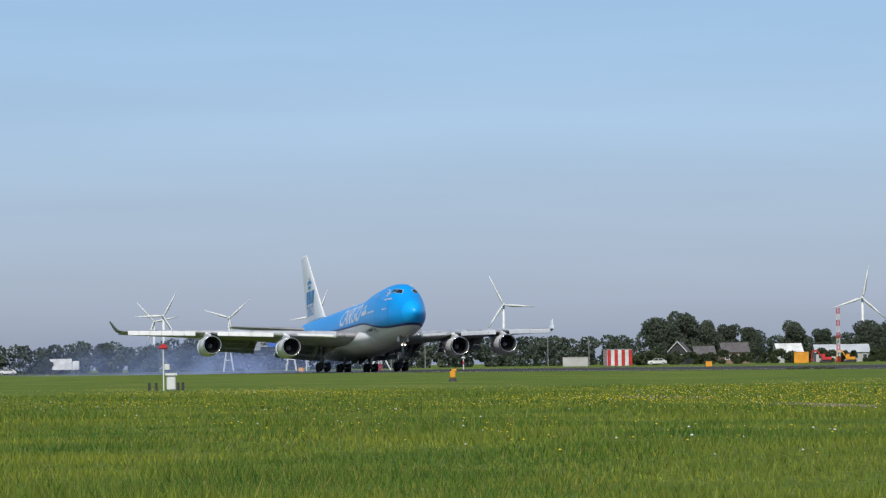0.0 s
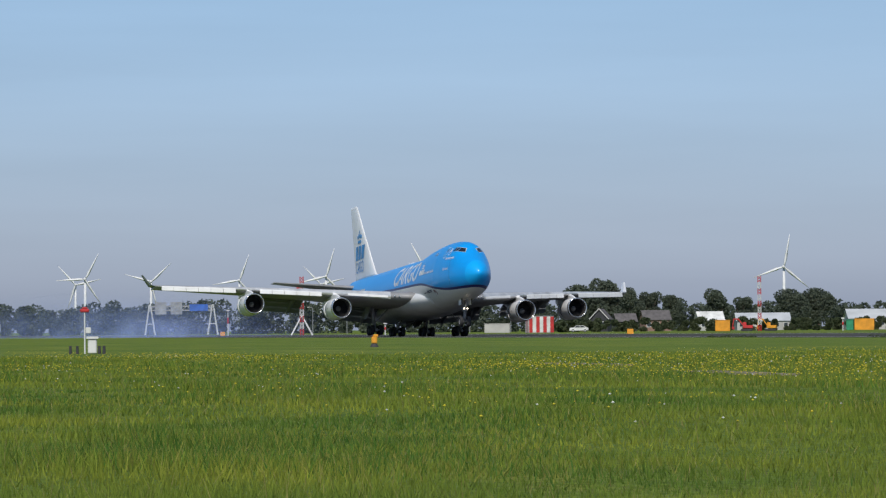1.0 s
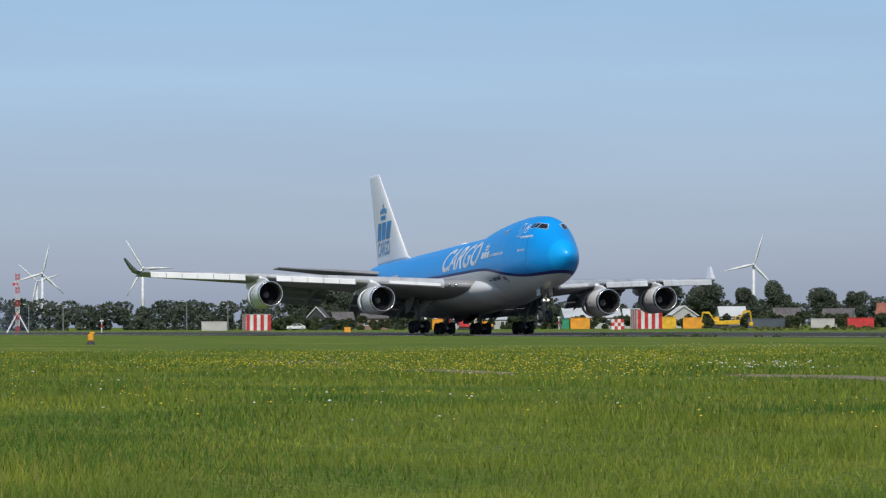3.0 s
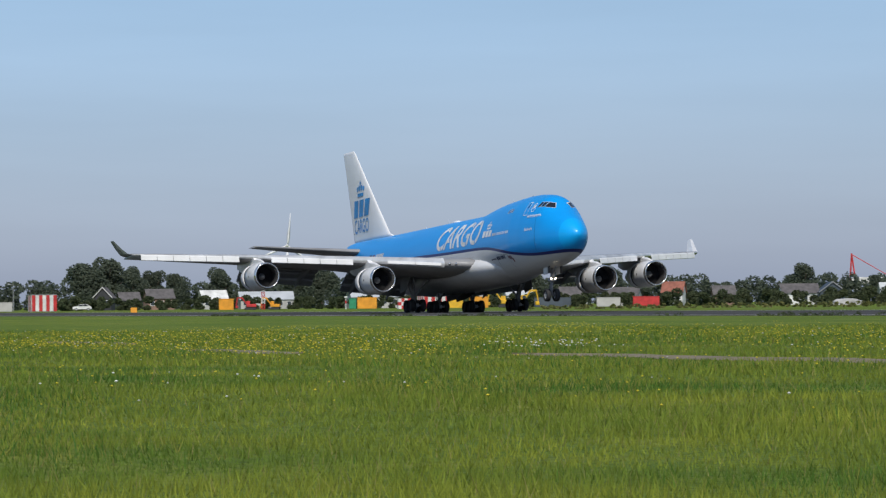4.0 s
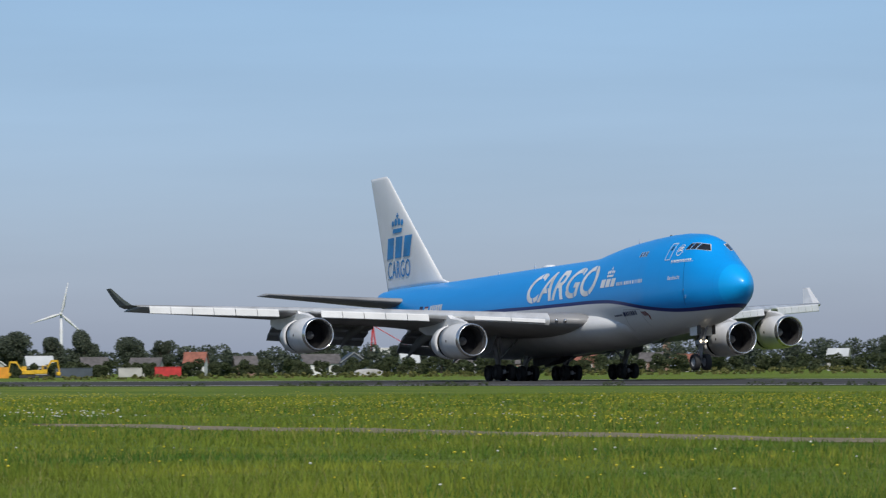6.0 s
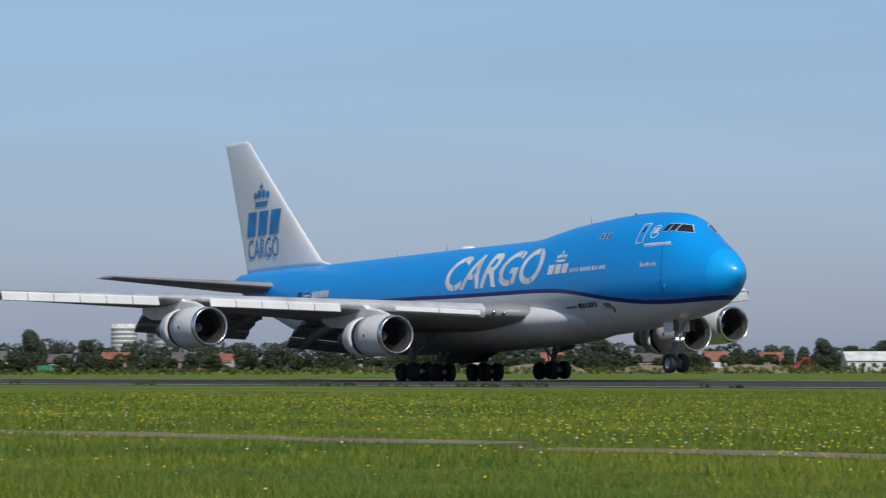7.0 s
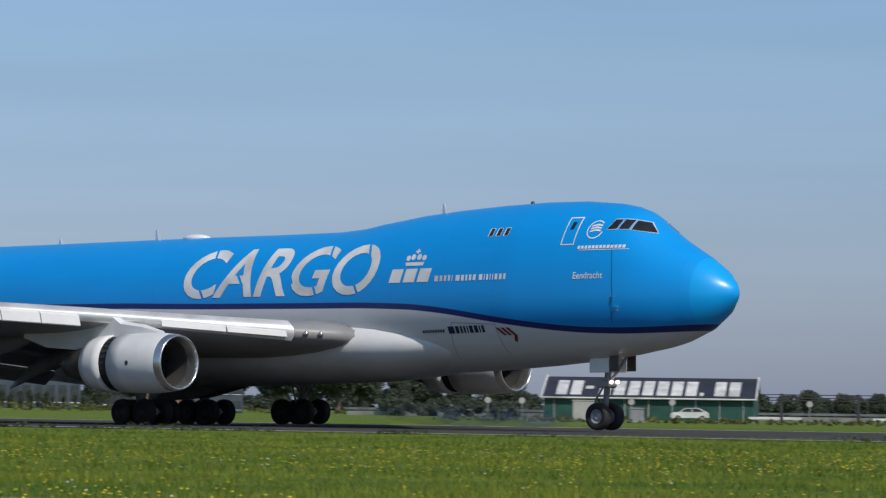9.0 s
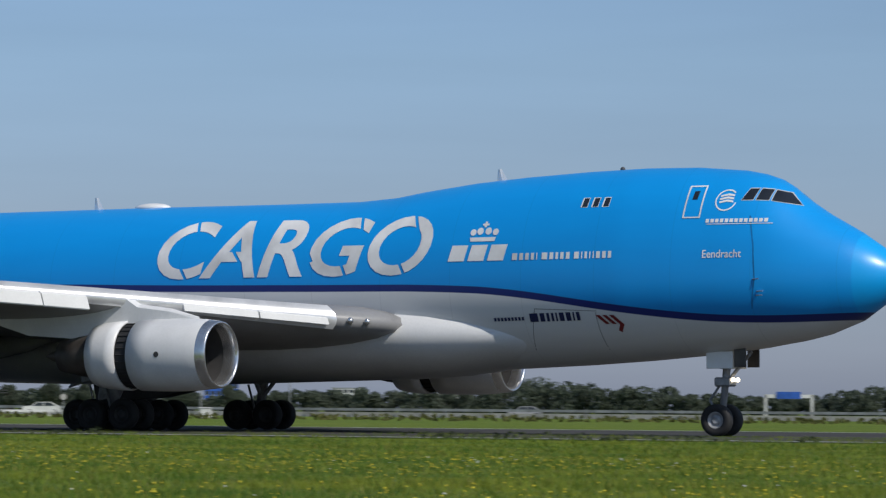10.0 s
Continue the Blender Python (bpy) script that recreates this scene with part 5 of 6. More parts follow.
def block(name, az, d, w, depth, h, wall, label, category, floors, cols, turn=0.0):
    t = thing(name, label, category, at(az, d, turn))
    part("wall", box(-w / 2, w / 2, 0, depth, 0, h, 0.1), wall, t)
    part("roof_edge", box(-w / 2 - 0.15, w / 2 + 0.15, -0.15, depth + 0.15, h - 0.1, h + 0.35), M_GREYPAINT, t)
    for f in range(floors):
        for c in range(cols):
            x, z = -w / 2 + (c + 0.5) * w / cols, h * (f + 0.5) / floors
            win = part("window", box(x - w / cols * 0.36, x + w / cols * 0.36, -0.08, 0.02, z - h / floors * 0.28, z + h / floors * 0.28), M_PANE, t)
            part("frame", box(x - w / cols * 0.4, x + w / cols * 0.4, -0.12, -0.085, z - h / floors * 0.32, z - h / floors * 0.28), M_WHITE, win)
    return t


block("villa", -46.12, 800, 8.0, 8, 4.6, M_CONCRETE, "pale modern house with wide balconies", "house", 2, 3)
block("warehouse", -42.22, 820, 20.0, 20, 6.2, M_BLUEGREY, "long low blue-grey warehouse behind trees", "warehouse", 1, 8)
block("warehouse", -40.97, 700, 6.0, 12, 4.6, M_BLACKWOOD, "dark low warehouse behind trees", "warehouse", 1, 2)
block("office", -40.22, 560, 7.0, 10, 3.4, M_BRICK, "low dark brown office block", "building", 1, 3)
block("office", -39.52, 550, 7.0, 9, 4.3, M_BLUEGREY, "dark blue-grey glazed sales building", "building", 2, 4)
block("tower_block", -57.37, 1720, 9.0, 9, 21.5, M_BLUEGREY, "blue-grey residential tower block far away", "tower", 8, 3)
block("office", -26.77, 1500, 13.0, 12, 10.5, M_BLUE, "blue glazed office far away", "building", 4, 6)
block("office", -24.91, 1700, 14.0, 12, 9.8, M_WHITE, "far white and blue office block", "building", 4, 6)
block("office", -23.48, 1700, 10.0, 12, 7.8, M_CONCRETE, "far pale office block", "building", 3, 4)


def round_tower(az, d, r, h):
    """Pale cylinder with a lattice of recessed openings."""
    t = thing("round_tower", "pale round tower block with a lattice of openings", "tower", at(az, d))
    part("wall", tube((0, 0, 0), (0, 0, h), r, r, 40), M_WHITE, t, smooth=True)
    for f in range(9):
        for c in range(14):
            a = math.pi + (c + 0.5 * (f % 2)) * math.pi / 14
            z = h * (0.12 + 0.095 * f)
            x, y = math.cos(a), math.sin(a)
            bm = box(-0.75, 0.75, -0.1, 0.1, -0.55, 0.55)
            bmesh.ops.transform(bm, matrix=Matrix.Translation((x * r, y * r, z)) @ Matrix.Rotation(a + math.pi / 2, 4, "Z"), verts=bm.verts)
            part("window", bm, M_GREYPAINT, t)


round_tower(-57.2, 1650, 6.0, 22)
round_tower(-57.85, 1700, 5.6, 20)
t = thing("church_tower", "slender brick tower over the houses", "tower", at(-56.75, 1600))
part("shaft", box(-1.5, 1.5, 0, 3, 0, 17), M_BRICK, t)
part("spire", loft([[(-1.6, -0.1, 17), (1.6, -0.1, 17), (1.6, 3.1, 17), (-1.6, 3.1, 17)], [(-0.9, 0.6, 19.5), (0.9, 0.6, 19.5), (0.9, 2.4, 19.5), (-0.9, 2.4, 19.5)]]), M_TILE, t)


def shelter(az, d, w, h, turn):
    """Equipment shelter boarded in red and white stripes."""
    t = thing("striped_shelter", "red and white striped equipment shelter beside the runway", "shelter", at(az, d, turn), group="striped shelters")
    part("body", box(-w / 2, w / 2, 0, w * 0.7, 0, h, 0.04), M_WHITE, t)
    n = 7
    for i in range(n):
        x0 = -w / 2 + w * i / n
        part("stripe_panel", box(x0 + 0.01, x0 + w / n - 0.01, -0.06, -0.01, 0.1, h), M_RED if i % 2 == 0 else M_WHITE, t)
        part("stripe_panel", box(-w / 2 - 0.06, -w / 2 - 0.01, w * 0.7 * i / n + 0.01, w * 0.7 * (i + 1) / n - 0.01, 0.1, h), M_RED if i % 2 else M_WHITE, t)
    part("roof", box(-w / 2 - 0.08, w / 2 + 0.08, -0.08, w * 0.7 + 0.08, h, h + 0.12), M_GREYPAINT, t)


shelter(-72.85, 760, 4.9, 3.2, 12)
shelter(-67.12, 740, 5.0, 3.7, 22)
t = thing("checker_cabinet", "red and white chequered runway cabinet", "cabinet", at(-67.59, 720, 10), group="chequered cabinets")
for s, az in ((1.0, -67.59), (0.75, -28.06)):
    if s < 1:
        t = thing("checker_cabinet", "red and white chequered runway cabinet", "cabinet", at(az, 360, 5), group="chequered cabinets")
    for i in range(4):
        for j in range(3):
            part("panel", box((-1.15 + 0.575 * i) * s, (-1.15 + 0.575 * (i + 1)) * s, 0, 1.2 * s, 0.65 * j * s, 0.65 * (j + 1) * s), M_RED if (i + j) % 2 else M_WHITE, t)


def striped_mast(az, d, h, legs):
    t = thing("striped_mast", "red and white lattice mast on the airfield", "mast", at(az, d), group="striped masts")
    n = 9
    for i in range(n):
        z0, z1 = h * i / n, h * (i + 1) / n
        bm = bmesh.new()
        for x, y in ((-0.3, -0.3), (0.3, -0.3), (0.3, 0.3), (-0.3, 0.3)):
            tube((x, y, z0), (x, y, z1), 0.07, seg=6, bm=bm)
        for k in range(2):
            tube((-0.3, -0.3, z0 + (z1 - z0) * k / 2), (0.3, -0.3, z0 + (z1 - z0) * (k + 1) / 2), 0.05, seg=5, bm=bm)
            tube((0.3, 0.3, z0 + (z1 - z0) * k / 2), (-0.3, 0.3, z0 + (z1 - z0) * (k + 1) / 2), 0.05, seg=5, bm=bm)
        part("mast_section", bm, M_RED if i % 2 == 0 else M_WHITE, t)
    if legs:
        for x, y in ((-1.9, -1), (1.9, -1), (0, 1.9)):
            part("leg", tube((x, y, 0), (0, 0, h * 0.34), 0.14, seg=8), M_WHITE, t)
        part("crossarm", box(-0.9, 0.3, -0.2, 0.2, h * 0.8, h * 0.84), M_RED, t)
    return t


striped_mast(-69.66, 780, 10.9, False)
striped_mast(-76.36, 700, 10.5, True)


def container(az, d, w, h, m, label, turn=0.0, name="container"):
    t = thing(name, label, name.replace("_", " "), at(az, d, turn))
    body = part("body", box(-w / 2, w / 2, 0, 2.4, 0, h, 0.05), m, t)
    for i in range(max(3, int(w / 0.6))):
        x = -w / 2 + 0.2 + i * 0.6
        if x < w / 2 - 0.2:
            part("rib", box(x, x + 0.12, -0.05, -0.005, 0.2, h - 0.1), m, t)
    part("lid", box(-w / 2 - 0.06, w / 2 + 0.06, -0.06, 2.46, h, h + 0.1), m, t)


container(-70.2, 800, 3.0, 2.2, M_ORANGE, "orange container beside the runway")
container(-68.35, 820, 1.5, 2.1, M_GREENP, "green waste container beside the runway")
container(-68.14, 820, 4.1, 2.3, M_ORANGE, "orange container beside the runway")
container(-66.85, 800, 3.2, 2.4, M_YPAINT, "yellow container on the building site")
container(-66.5, 800, 3.8, 2.2, M_ORANGE, "orange container on the building site")
container(-65.42, 850, 8.0, 2.0, M_BLUEGREY, "dark blue container on the building site")
container(-64.6, 830, 5.0, 1.9, M_CONCRETE, "grey container on the building site")
container(-64.05, 800, 5.4, 2.0, M_RED, "red container on the building site")
container(-73.5, 820, 5.3, 1.9, M_CONCRETE, "pale concrete hut beyond the runway", name="hut")
container(-59.0, 800, 3.0, 1.4, M_GREENP, "green covered container beyond the runway")
container(-79.42, 172, 0.40, 0.66, M_WHITE, "white equipment cabinet in the grass", name="cabinet")
container(-33.39, 330, 1.2, 1.2, M_GREYPAINT, "grey equipment cabinet beside the road", name="cabinet")
container(-27, 350, 1.1, 0.9, M_WHITE, "small white equipment cabinet", name="cabinet")
container(-34.17, 400, 2.2, 2.0, M_CONCRETE, "small pale hut before the barn", name="hut")


def digger(az, d, s, m, label, turn):
    t = thing("excavator", label, "excavator", at(az, d, turn), group="excavators")
    for y in (-0.9 * s, 0.9 * s):
        part("track", loft([[(x * s, y - 0.25 * s, z * s), (x * s, y + 0.25 * s, z * s)][0:2] + [(x * s, y + 0.25 * s, z * s + 0.01)] for x, z in ((-1.8, 0.1), (1.8, 0.1), (2.1, 0.45), (1.8, 0.8), (-1.8, 0.8), (-2.1, 0.45))], caps=False), M_BLACKWOOD, t)
        part("track_frame", box(-1.9 * s, 1.9 * s, y - 0.22 * s, y + 0.22 * s, 0.0, 0.75 * s, 0.1 * s), M_BLACKWOOD, t)
    part("body", box(-2.0 * s, 1.2 * s, -1.1 * s, 1.1 * s, 0.9 * s, 1.9 * s, 0.12 * s), m, t)
    cab = part("cab", box(0.1 * s, 1.3 * s, -1.1 * s, -0.1 * s, 1.7 * s, 2.9 * s, 0.1 * s), m, t)
    part("cab_window", box(0.25 * s, 1.15 * s, -1.13 * s, -1.105 * s, 2.0 * s, 2.75 * s), M_PANE, cab)
    part("boom", loft([[(x * s, -0.15 * s, z * s), (x * s, 0.15 * s, z * s), (x * s, 0.15 * s, (z + q) * s), (x * s, -0.15 * s, (z + q) * s)] for x, z, q in ((1.0, 1.4, 0.4), (2.6, 3.6, 0.6), (4.2, 3.8, 0.35))]), m, t)
    part("stick", tube((4.1 * s, 0, 4.0 * s), (4.6 * s, 0, 1.4 * s), 0.2 * s, 0.14 * s, 8), m, t)
    part("bucket", box(3.9 * s, 4.8 * s, -0.5 * s, 0.5 * s, 0.5 * s, 1.4 * s, 0.15 * s), m, t)


digger(-69.85, 790, 0.62, M_RED, "red excavator parked beyond the runway", 180)
digger(-69.5, 792, 0.6, M_ORANGE, "orange excavator parked beyond the runway", 170)
digger(-66.1, 820, 0.85, M_YPAINT, "yellow excavator with raised boom", 180)
digger(-65.9, 825, 0.9, M_YPAINT, "yellow excavator on the building site", 20)
digger(-48.05, 790, 0.7, M_RED, "red excavator beside the houses", 0)
digger(-46.22, 785, 0.7, M_RED, "red excavator beside the houses", 180)


def car(az, d, m, label, turn=0.0, s=1.0):
    t = thing("car", label, "car", at(az, d, turn))
    prof = [(-2.05, 0.35), (-2.1, 0.75), (-1.95, 0.95), (-1.2, 1.0), (-0.55, 1.42), (0.9, 1.46), (1.75, 1.05), (2.0, 0.9), (2.05, 0.4)]
    part("body", loft([[(x * s, y * s, z * s) for x, z in prof] for y in (0, 1.75)]), m, t)
    for pts in (((-1.0, 1.02), (-0.5, 1.36), (0.15, 1.38), (0.15, 1.02)), ((0.25, 1.02), (0.25, 1.38), (0.85, 1.38), (1.45, 1.04))):
        part("window", loft([[(x * s, y, z * s) for x, z in pts] for y in (-0.03, -0.005)]), M_PANE, t)
    for x in (-1.3, 1.3):
        for y in (0.05, 1.55):
            w = part("wheel", tube((x * s, y * s - 0.09, 0.32 * s), (x * s, y * s + 0.12, 0.32 * s), 0.32 * s, seg=18), M_TYRE, t)
            part("rim", tube((x * s, y * s - 0.11, 0.32 * s), (x * s, y * s - 0.095, 0.32 * s), 0.19 * s, seg=12), M_RIM, w)


car(-32.61, 420, M_WHITE, "white hatchback parked before the barn")
car(-29.38, 420, M_WHITE, "white hatchback on the perimeter road")
car(-72.3, 850, M_WHITE, "white van parked by the houses")
car(-22.32, 470, M_GREYPAINT, "grey car on the raised road")
car(-81.8, 900, M_WHITE, "white car on the far road")
t = thing("truck", "white lorry on the far road", "truck", at(-81.0, 1000))
part("box_body", box(-4.2, 2.4, 0, 2.5, 1.0, 3.8, 0.05), M_WHITE, t)
part("cab", box(2.5, 4.3, 0, 2.4, 0.8, 3.2, 0.2), M_WHITE, t)
for x in (-3.2, -2.0, 3.4):
    part("wheel", tube((x, -0.05, 0.5), (x, 0.3, 0.5), 0.5, seg=16), M_TYRE, t)


# barn with a dark roof and big white roof lettering as plain blocks
barn = thing("barn", "dark green barn with white blocks of roof lettering", "barn", at(-33.22, 455, -4))
BL, BD = 12.2, 14.0
part("wall", box(-BL, BL, 0, BD, 0, 2.6), M_DARKGREEN, barn)
roofp = part("roof", loft([[(x, -0.5, 2.5), (x, BD / 2, 5.0), (x, BD + 0.5, 2.5), (x, BD / 2, 4.75)] for x in (-BL - 0.3, BL + 0.3)]), M_SLATE, barn, "dark slate-grey roof")
for x in (-BL - 0.36, BL + 0.2):
    part("barge_board", loft([[(xx, -0.6, 2.4), (xx, -0.6, 2.7), (xx, BD / 2, 5.2), (xx, BD / 2, 4.9)] for xx in (x, x + 0.2)]), M_WHITE, barn, "white barge board")
for x in (-BL, BL - 0.1):
    part("gable", loft([[(xx, 0, 2.6), (xx, BD, 2.6), (xx, BD / 2, 4.7)] for xx in (x, x + 0.1)]), M_DARKGREEN, barn)
part("gutter", tube((-BL - 0.3, -0.55, 2.5), (BL + 0.3, -0.55, 2.5), 0.1, seg=8), M_WHITE, barn, "white gutter")
for i in range(9):
    x = -BL + 1.2 + i * (2 * BL - 2.4) / 8
    part("downpipe", tube((x, -0.09, 0), (x, -0.09, 2.4), 0.06, seg=6), M_CONCRETE, barn)
for i in range(34):
    x = -BL + 0.4 + i * (2 * BL - 0.8) / 33
    part("cladding_rib", box(x, x + 0.06, -0.05, 0.0, 0, 2.5), M_DARKGREEN, barn)
for i in range(13):
    if i in (2, 10):
        u0, u1, hgt = (0.42, 0.55, 0.9) if i == 2 else (0.14, 0.28, 0.45)
    else:
        u0, u1, hgt = 0.14, 0.8, 1.28
    x0 = -BL + 1.3 + i * 1.68
    rr = []
    for x in (x0, x0 + hgt):
        rr.append([(x, -0.5 + u * (BD / 2 + 0.5), 2.5 + u * 2.5 + k) for u, k in ((u0, 0.02), (u1, 0.02), (u1, 0.06), (u0, 0.06))])
    part("roof_letter", loft(rr), M_WHITE, roofp, "white letter block")


# chimneys with steam
def puffs(name, label, blobs, material, category):
    bm = bmesh.new()
    for x, y, z, rx, rz in blobs:
        bmesh.ops.create_icosphere(bm, subdivisions=3, radius=1.0, matrix=Matrix.Translation((x, y, z)) @ Matrix.Diagonal((rx, rx, rz, 1)))
    for v in bm.verts:
        v.co += Vector(noise.noise_vector(v.co * 0.35)) * 0.25
    return tagged(to_ob(name, bm, material, smooth=True), label, category, kind="stuff")


def vapour(name, color, alpha):
    m = bpy.data.materials.new(name)
    m.use_nodes = True
    n, l = m.node_tree.nodes, m.node_tree.links
    b = n["Principled BSDF"]
    b.inputs["Base Color"].default_value = (*color, 1)
    b.inputs["Roughness"].default_value = 1.0
    b.inputs["Specular IOR Level"].default_value = 0.0
    co = n.new("ShaderNodeTexCoord")
    tx = n.new("ShaderNodeTexNoise")
    tx.inputs["Scale"].default_value, tx.inputs["Detail"].default_value = 0.25, 5
    l.new(co.outputs["Object"], tx.inputs["Vector"])
    mr = n.new("ShaderNodeMapRange")
    mr.inputs["From Min"].default_value, mr.inputs["From Max"].default_value = 0.1, 0.9
    mr.inputs["To Max"].default_value = alpha
    l.new(tx.outputs["Fac"], mr.inputs["Value"])
    l.new(mr.outputs["Result"], b.inputs["Alpha"])
    return m


def drift(name, color, alpha):
    """Smoke that thins out towards the top and the ends of its bank."""
    m = vapour(name, color, alpha)
    n, l = m.node_tree.nodes, m.node_tree.links
    b = n["Principled BSDF"]
    thin = b.inputs["Alpha"].links[0].from_socket
    co = n.new("ShaderNodeTexCoord")
    sep = n.new("ShaderNodeSeparateXYZ")
    l.new(co.outputs["Generated"], sep.inputs[0])
    for axis, span in (("X", 0.5), ("Z", 1.0)):
        off = n.new("ShaderNodeMath")
        off.operation = "SUBTRACT"
        off.inputs[1].default_value = 1.0 - span
        l.new(sep.outputs[axis], off.inputs[0])
        far = n.new("ShaderNodeMath")
        far.operation = "ABSOLUTE"
        l.new(off.outputs[0], far.inputs[0])
        fade = n.new("ShaderNodeMapRange")
        fade.interpolation_type = "SMOOTHSTEP"
        fade.inputs["From Min"].default_value, fade.inputs["From Max"].default_value = 0.1 * span, span
        fade.inputs["To Min"].default_value, fade.inputs["To Max"].default_value = 1.0, 0.0
        l.new(far.outputs[0], fade.inputs["Value"])
        mul = n.new("ShaderNodeMath")
        mul.operation = "MULTIPLY"
        l.new(thin, mul.inputs[0])
        l.new(fade.outputs["Result"], mul.inputs[1])
        thin = mul.outputs[0]
    l.new(thin, b.inputs["Alpha"])
    return m


M_STEAM = vapour("steam", (0.85, 0.85, 0.86), 0.6)
M_SMOKE = drift("tyre_smoke", (0.27, 0.36, 0.66), 0.34)
for az in (-42.7, -42.25):
    t = thing("chimney", "tall pale power station chimney", "chimney", at(az, 2600), group="chimneys")
    part("shaft", tube((0, 0, 0), (0, 0, 34), 2.4, 1.9, 20), M_CONCRETE, t, smooth=True)
    part("rim_band", tube((0, 0, 34), (0, 0, 36), 2.0, 2.0, 20), M_GREYPAINT, t, "dark rim band")
    x, y = polar(az, 2600)
    r = np.random.default_rng(int(-az * 10))
    puffs("steam_plume", "white steam plume drifting from a chimney", [(x - k * 3.2 + r.normal(0, 0.8), y, 38 + k * 2.2 + r.normal(0, 0.7), 2.6 + 0.6 * k, 2.4 + 0.5 * k) for k in range(5)], M_STEAM, "steam")

# floating crane far off
t = thing("crane", "pink and white harbour crane beyond the trees", "crane", at(-60.81, 1900))
bm = bmesh.new()
for x in (-9, -6):
    tube((x, 0, 8), (-8, 0, 23.5), 0.5, 0.4, 6, bm)
tube((-8, 0, 23), (9, 0, 13), 0.25, 0.2, 6, bm)
part("jib", bm, M_RED, t, "faded red jib")
part("girder", box(-8, 9.5, -1, 1, 8.5, 12, 0.2), M_WHITE, t, "white girder")
part("leg", box(-7, -5, -1, 1, 0, 9), M_WHITE, t)
part("leg", box(6, 8, -1, 1, 0, 9), M_RED, t)


def post(name, az, d, h, r, m, label, category, group=""):
    t = thing(name, label, category, at(az, d), group=group)
    part("pole", tube((0, 0, 0), (0, 0, h), r, r * 0.8, 10), m, t)
    return t


t = post("runway_pole", -79.53, 172, 1.9, 0.035, M_WHITE, "white pole with a red lamp and small box", "pole")
part("lamp_head", box(-0.2, 0.2, -0.09, 0.09, 1.82, 1.98, 0.04), M_RED, t, "red lamp head")
part("lamp_cap", box(-0.1, 0.12, -0.07, 0.07, 1.98, 2.05, 0.02), M_RED, t)
part("junction_box", box(0.04, 0.27, -0.09, 0.09, 0.9, 1.16, 0.02), M_WHITE, t)
for az in (-79.74, -79.64, -79.32, -79.25):
    t = post("bollard", az, 172, 0.32, 0.07, M_BLACKWOOD, "short dark bollard in the grass", "bollard", "bollards")
    part("cap", tube((0, 0, 0.32), (0, 0, 0.35), 0.08, 0.06, 10), M_BLACKWOOD, t)
t = thing("runway_lamp", "orange marker lamp on a low base in the grass", "lamp", at(-75.3, 215))
part("base", tube((0, 0, 0), (0, 0, 0.19), 0.26, 0.15, 12), M_BLACKWOOD, t)
part("lamp_body", box(-0.16, 0.16, -0.15, 0.15, 0.19, 0.58, 0.05), M_ORANGE, t)
part("hood", box(-0.06, 0.21, -0.15, 0.15, 0.54, 0.70, 0.03), M_ORANGE, t)
for az, d, h in ((-77.44, 720, 4.5), (-75.14, 640, 1.8), (-68.45, 760, 2.2)):
    t = post("signal_post", az, d, h, 0.1, M_WHITE, "white signal post beside the runway", "post", "signal posts")
    part("band", tube((0, 0, h * 0.5), (0, 0, h * 0.75), 0.13, 0.13, 10), M_RED, t, "red band")
    part("head", box(-0.3, 0.3, -0.2, 0.2, h, h + 0.3, 0.05), M_WHITE, t)
for az, d in ((-77.52, 720), (-71.55, 560)):
    t = thing("distance_box", "small orange marker box beside the runway", "marker", at(az, d), group="marker boxes")
    part("body", box(-0.45, 0.45, 0, 0.4, 0, 0.75, 0.04), M_ORANGE, t)
for az, d, h in ((-73.9, 900, 6.5), (-73.3, 900, 6.0), (-76.2, 900, 6), (-75.7, 900, 6), (-28.5, 470, 6.6), (-27.82, 500, 6.8), (-27.07, 480, 6.3), (-25.77, 520, 6)):
    t = post("street_lamp", az, d, h, 0.09, M_GREYPAINT, "slim grey street lamp post", "lamp post", "street lamps")
    part("arm", tube((0, 0, h), (-0.9, 0, h + 0.2), 0.05, seg=6), M_GREYPAINT, t)
    part("lamp_head", box(-1.3, -0.7, -0.12, 0.12, h + 0.12, h + 0.26, 0.03), M_WHITE, t)
for az, h in ((-28.54, 1.5), (-28.81, 1.1)):
    t = post("yellow_post", az, 370, h, 0.16, M_YPAINT, "yellow marker post beside the road", "post", "yellow posts")
    part("cap", tube((0, 0, h), (0, 0, h + 0.08), 0.17, 0.1, 10), M_BLACKWOOD, t)
for az in (-33.47, -32.87, -35.57, -35.07, -30.87, -29.07):
    t = post("sign_post", az, 380, 1.9, 0.05, M_GREYPAINT, "round grey traffic sign seen on its post", "sign", "road signs")
    part("sign_disc", tube((0, -0.06, 1.9), (0, -0.02, 1.9), 0.3, 0.3, 20), M_CONCRETE, t)

